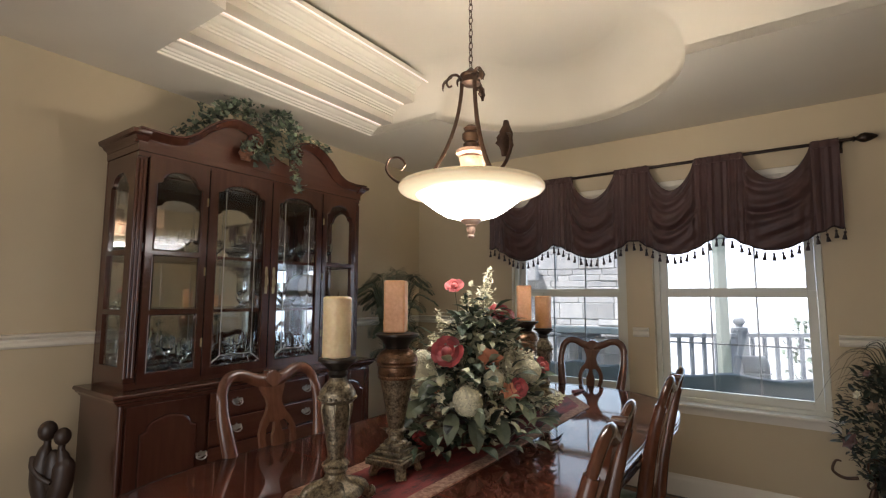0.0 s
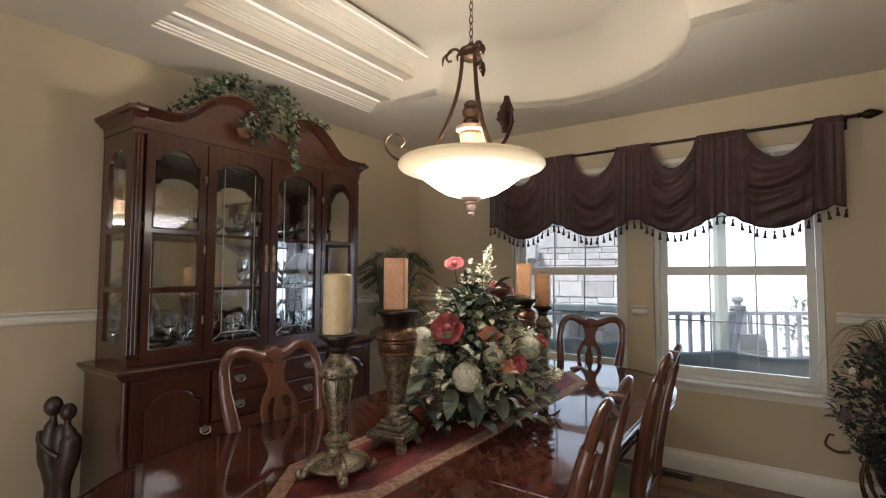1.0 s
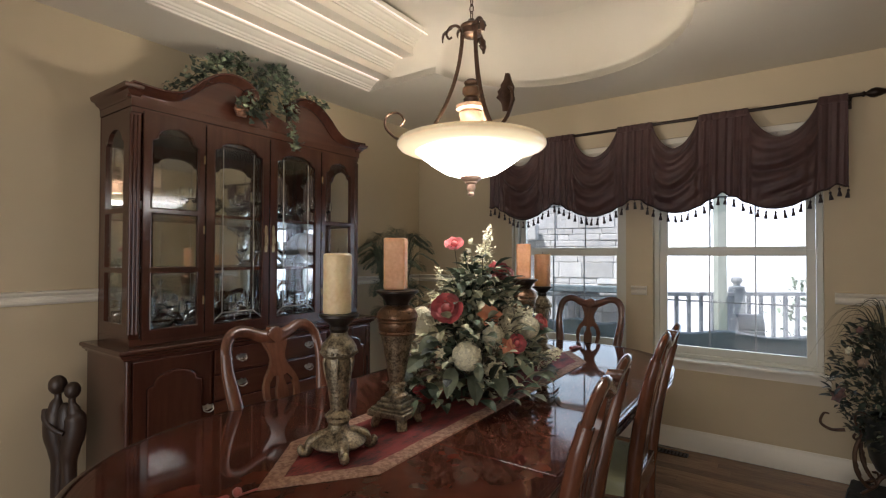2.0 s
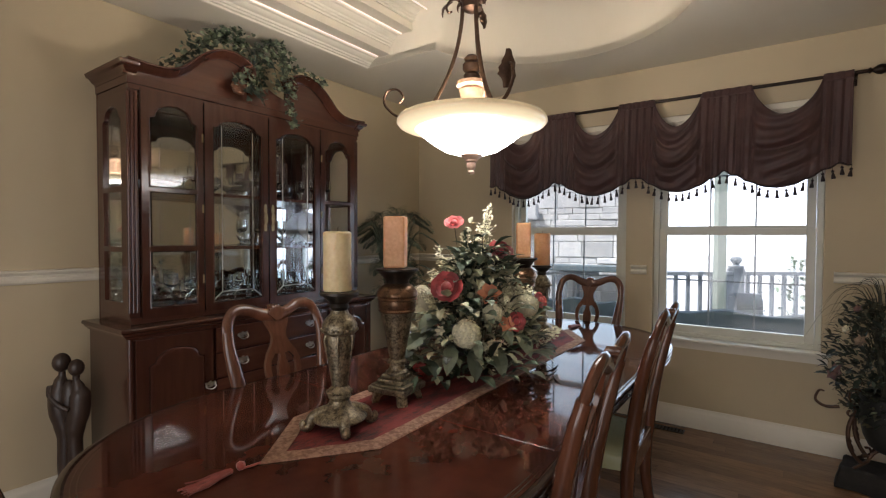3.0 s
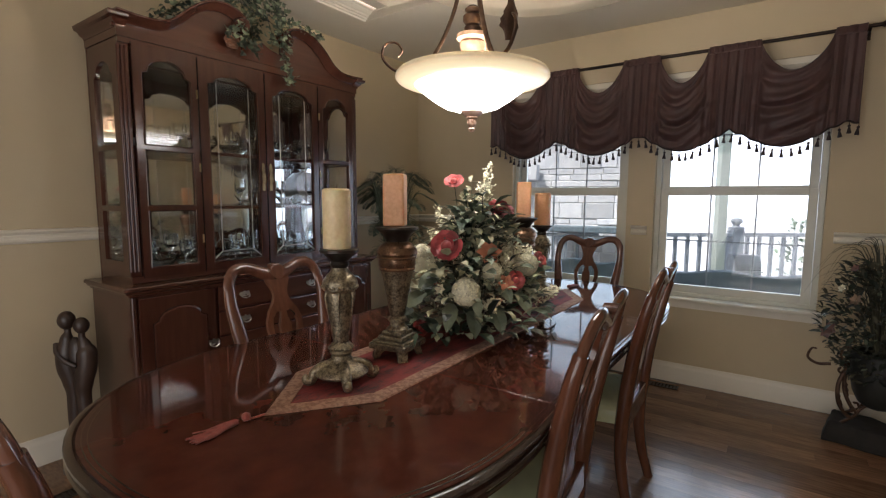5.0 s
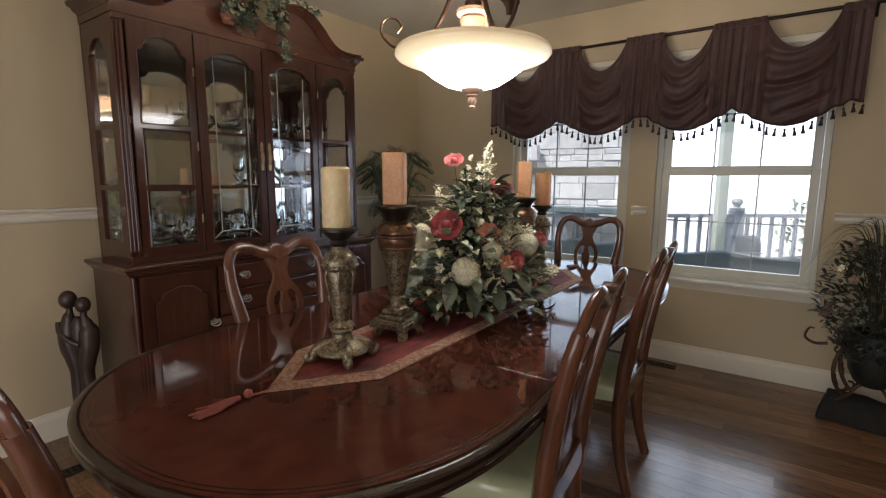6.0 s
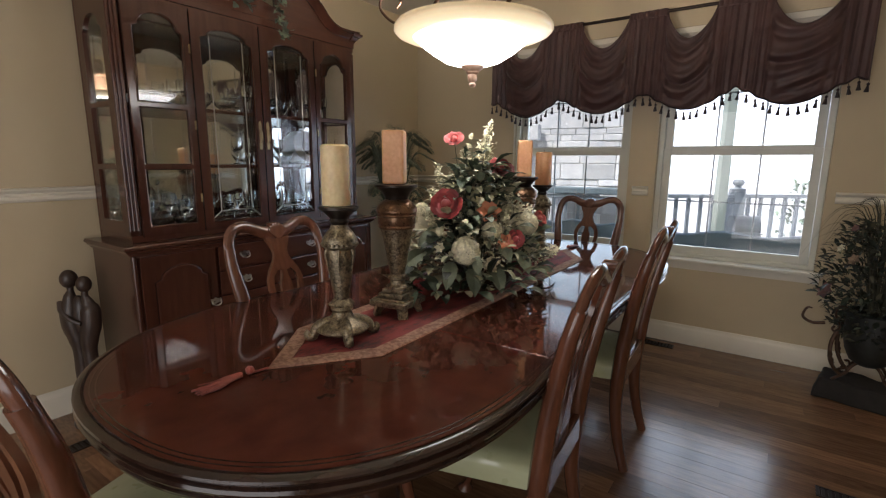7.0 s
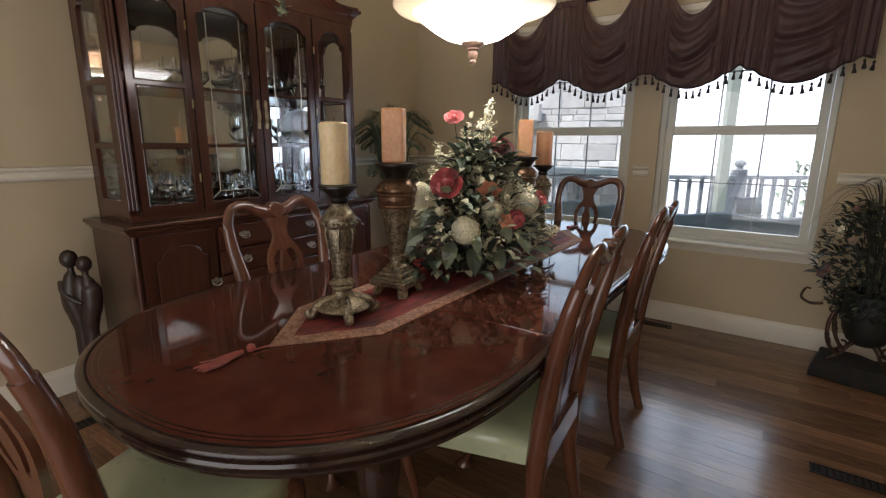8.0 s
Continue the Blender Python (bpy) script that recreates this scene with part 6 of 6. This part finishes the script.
railing((-0.46, 6.38), (-2.70, 4.80), 0.965)
railing((-0.36, 6.50), (2.40, 8.45), 0.965)
newel = thing("newel_post", "grey painted newel post with a ball cap", "post", (-0.415, 6.44, -0.16), 35)
part("shaft", boxed(-0.065, 0.065, -0.065, 0.065, 0.0, 1.16, 0.006), RAILMAT, newel)
part("cap", lathe([(0, 1.1605), (0.085, 1.161), (0.085, 1.19), (0.04, 1.20), (0.035, 1.215), (0.062, 1.245), (0.064, 1.265), (0.045, 1.295), (0, 1.30)], 18), RAILMAT, newel, "turned ball cap", 40)
porch = thing("porch_column", "tall grey-green square porch column", "column", (-0.505, 5.62, -0.16), 35)
part("shaft", boxed(-0.045, 0.045, -0.045, 0.045, 0.05, 3.3, 0.006), PAINTED, porch)
part("foot", boxed(-0.085, 0.085, -0.085, 0.085, 0.0, 0.0495, 0.006), PAINTED, porch)

# stone fireplace of separately laid stones
fire = thing("stone_fireplace", "outdoor fireplace of pale rough-cut stones with a mantel", "fireplace", (-2.42, 5.35, -0.16), 8)
part("core", boxed(-0.62, 1.16, 0.03, 0.60, 0.0, 2.9), MORTAR, fire)
r7 = random.Random(14)
z = 0.0
while z < 2.75:
    h = r7.choice((0.07, 0.10, 0.13, 0.18))
    x = -0.62
    while x < 1.15:
        w = min(r7.uniform(0.12, 0.40), 1.165 - x)
        if w < 0.07:
            break
        bm = boxed(x + 0.0025, x + w - 0.0025, 0.016 - r7.uniform(0, 0.014), 0.029, z + 0.0025, z + h - 0.0025, 0.005, 1)
        part("stone", bm, FIELDSTONE, fire)
        x += w
    z += h
part("mantel", boxed(0.20, 1.20, -0.20, -0.03, 1.13, 1.20, 0.012), SLATE, fire, "blue-grey stone mantel shelf")
part("wall_box", boxed(-0.16, 0.06, -0.16, -0.025, 1.72, 1.90, 0.01), MORTAR, fire, "small metal box")


def settee(at, rz, w, back, label):
    root = thing("patio_sofa", label, "sofa", (*at, -0.16), rz)
    bm = boxed(-w / 2, w / 2, -0.30, 0.30, 0.10, 0.38, 0.03, 3)
    part("seat", bm, SLATE, root)
    n = 16
    ring = [(-w / 2, 0.381), (w / 2, 0.381)] + [(w / 2 - w * i / n, back + 0.018 * math.cos(4 * math.pi * i / n)) for i in range(n + 1)]
    part("backrest", slab(ring, -0.30, -0.18, lambda u, v, q: (u, q, v), bevel=0.01), SLATE, root)
    for s in (-1, 1):
        part("armrest", boxed(s * w / 2 - 0.06, s * w / 2 + 0.06, -0.175, 0.30, 0.381, 0.60, 0.03, 3), SLATE, root)
        for y in (-0.26, 0.26):
            part("leg", boxed(s * (w / 2 - 0.06) - 0.025, s * (w / 2 - 0.06) + 0.025, y - 0.025, y + 0.025, 0.0, 0.0995), RAILMAT, root)
    return root


settee((-0.42, 4.95), 12, 1.30, 0.88, "blue-grey cushioned patio sofa with a scalloped back")
settee((-1.62, 4.72), 6, 0.90, 0.92, "blue-grey cushioned patio sofa by the fireplace")
cover = part("folded_blanket", boxed(-0.16, 0.16, -0.09, 0.09, 0.0, 0.16, 0.03, 3), BLUE)
tagged(cover, "bright blue blanket draped over the sofa seat", "blanket")
cover.matrix_basis = pose(-0.30, 5.02, 0.221, 0, 0, 20)
bbq = thing("barbecue_grill", "covered blue-grey barbecue grill on the deck", "grill", (-0.30, 6.02, -0.16), 25)
part("cart", boxed(-0.13, 0.13, -0.13, 0.13, 0.0, 0.76, 0.02), GRILLM, bbq)
bm = bmesh.new()
bmesh.ops.create_cone(bm, cap_ends=True, segments=24, radius1=0.125, radius2=0.125, depth=0.25, matrix=Matrix.Translation((0, 0, 0.80)) @ Matrix.Rotation(radians(90), 4, "Y"))
part("lid", bm, GRILLM, bbq, "rounded lid", 40)


def shrub(name, label, at, rad, h, seed, pot=True, count=420):
    root = thing(name, label, "plant", at)
    if pot:
        part("pot", lathe([(0, 0), (rad * 0.55, 0), (rad * 0.75, 0.30), (rad * 0.80, 0.32), (rad * 0.7, 0.32), (0, 0.29)], 20), GRILLM, root, "", 40)
    rr = random.Random(seed)
    base = 0.30 if pot else 0.0
    part("trunk", tube([(0, 0, base - 0.01 if pot else 0), (0.02, 0.01, base + h * 0.5), (0.0, 0.03, base + h * 0.85)], lambda t: 0.02 * (1.1 - t), 6), STEM, root)
    bm = bmesh.new()
    for k in range(count):
        a, u, f = rr.uniform(0, 2 * math.pi), rr.uniform(0.1, 1.0), rr.random() ** 0.4
        q = rad * math.sin(math.pi * min(1, 0.15 + 0.8 * u)) ** 0.6 * f * (0.8 + 0.3 * math.sin(3 * a + seed))
        b = Vector((q * math.cos(a), q * math.sin(a), base + h * u))
        d = Vector((math.cos(a) + rr.uniform(-0.8, 0.8), math.sin(a) + rr.uniform(-0.8, 0.8), rr.uniform(-0.5, 0.9))).normalized()
        ln = rr.uniform(0.03, 0.07)
        blade(bm, b, b + d * ln * 1.6, ln * 0.4, ln * 0.2, (0, 0, 1), n=3)
    tagged(part("crown", bm, SUNLEAF, root), kind="stuff")


shrub("potted_shrub", "leafy green shrub in a dark pot on the deck", (0.02, 5.30, -0.16), 0.30, 0.42, 5)
shrub("potted_shrub", "leafy green shrub in a dark pot on the deck", (0.36, 5.10, -0.16), 0.28, 0.46, 6)
shrub("garden_shrub", "pale sunlit shrub beyond the deck railing", (0.30, 8.60, -0.16), 0.55, 1.20, 7, False, 700)
shrub("garden_shrub", "pale sunlit shrub beyond the deck railing", (1.10, 9.20, -0.16), 0.60, 1.25, 9, False, 700)


# ---- floor boards ----
OAK = material("medium_brown_oak", (0.240, 0.130, 0.068), (0.112, 0.058, 0.031), rough=0.22, rough_var=0.06, scale=2.2, stretch=(1.6, 0.75, 1), bump=0.02, bump_scale=9, fine=0.65, coat=0.15, spread=0.36)
floor_ob = bpy.data.objects["floor"]
BW = 0.0875
variants = []
for k in range(8):
    bm = bmesh.new()
    for v in bmesh.ops.create_cube(bm, size=1.0)["verts"]:
        v.co = Vector((v.co.x + 0.5 + 2.3 * k, v.co.y + 0.5 + 3.1 * k, v.co.z * 0.5 - 0.25))
    me = bpy.data.meshes.new("floor_board")
    bm.to_mesh(me)
    bm.free()
    me.materials.append(OAK)
    variants.append(me)
r8 = random.Random(40)
y = YN + 0.02
while y < YW - 0.021:
    w = min(BW, YW - 0.0205 - y)
    x = XL + 0.019
    first_len = r8.uniform(0.3, 1.6)
    while x < XR - 0.02:
        ln = first_len if x < XL + 0.03 else r8.uniform(0.85, 2.1)
        ln = min(ln, XR - 0.0195 - x)
        k = r8.randrange(8)
        ob = new("floor_board", variants[k])
        ob.parent = floor_ob
        sx, sy = ln - 0.0010, w - 0.0009
        ob.scale = (sx, sy, 0.0074)
        ob.location = (x - 2.3 * k * sx, y - 3.1 * k * sy, r8.uniform(-0.0003, 0.0))
        x += ln
    y += BW
VENT = material("brown_metal_vent", (0.024, 0.016, 0.011), (0.012, 0.008, 0.006), rough=0.4, metal=0.5, scale=30)
for at, rz in (((-0.675, 3.665), 0), ((0.392, 2.326), 0), ((-2.56, 0.685), 90)):
    vent = thing("floor_vent", "brown metal floor register with slots", "vent", (*at, 0.0003), rz, "floor vents")
    bm = bmesh.new()
    for a, b, c, d in ((-0.15, 0.15, -0.038, -0.030), (-0.15, 0.15, 0.030, 0.038), (-0.15, -0.138, -0.030, 0.030), (0.138, 0.15, -0.030, 0.030)):
        box(bm, a, b, c, d, 0.0, 0.005, 0.001, 1)
    part("frame", bm, VENT, vent)
    # Near-black sheet stands for the shade down between the slats.
    part("slot_shade", boxed(-0.137, 0.137, -0.0295, 0.0295, 0.0001, 0.0004), FLOORBED, vent)
    for k in range(12):
        x = -0.126 + k * 0.0229
        part("slat", boxed(x - 0.006, x + 0.006, -0.0295, 0.0295, 0.0005, 0.004), VENT, vent)
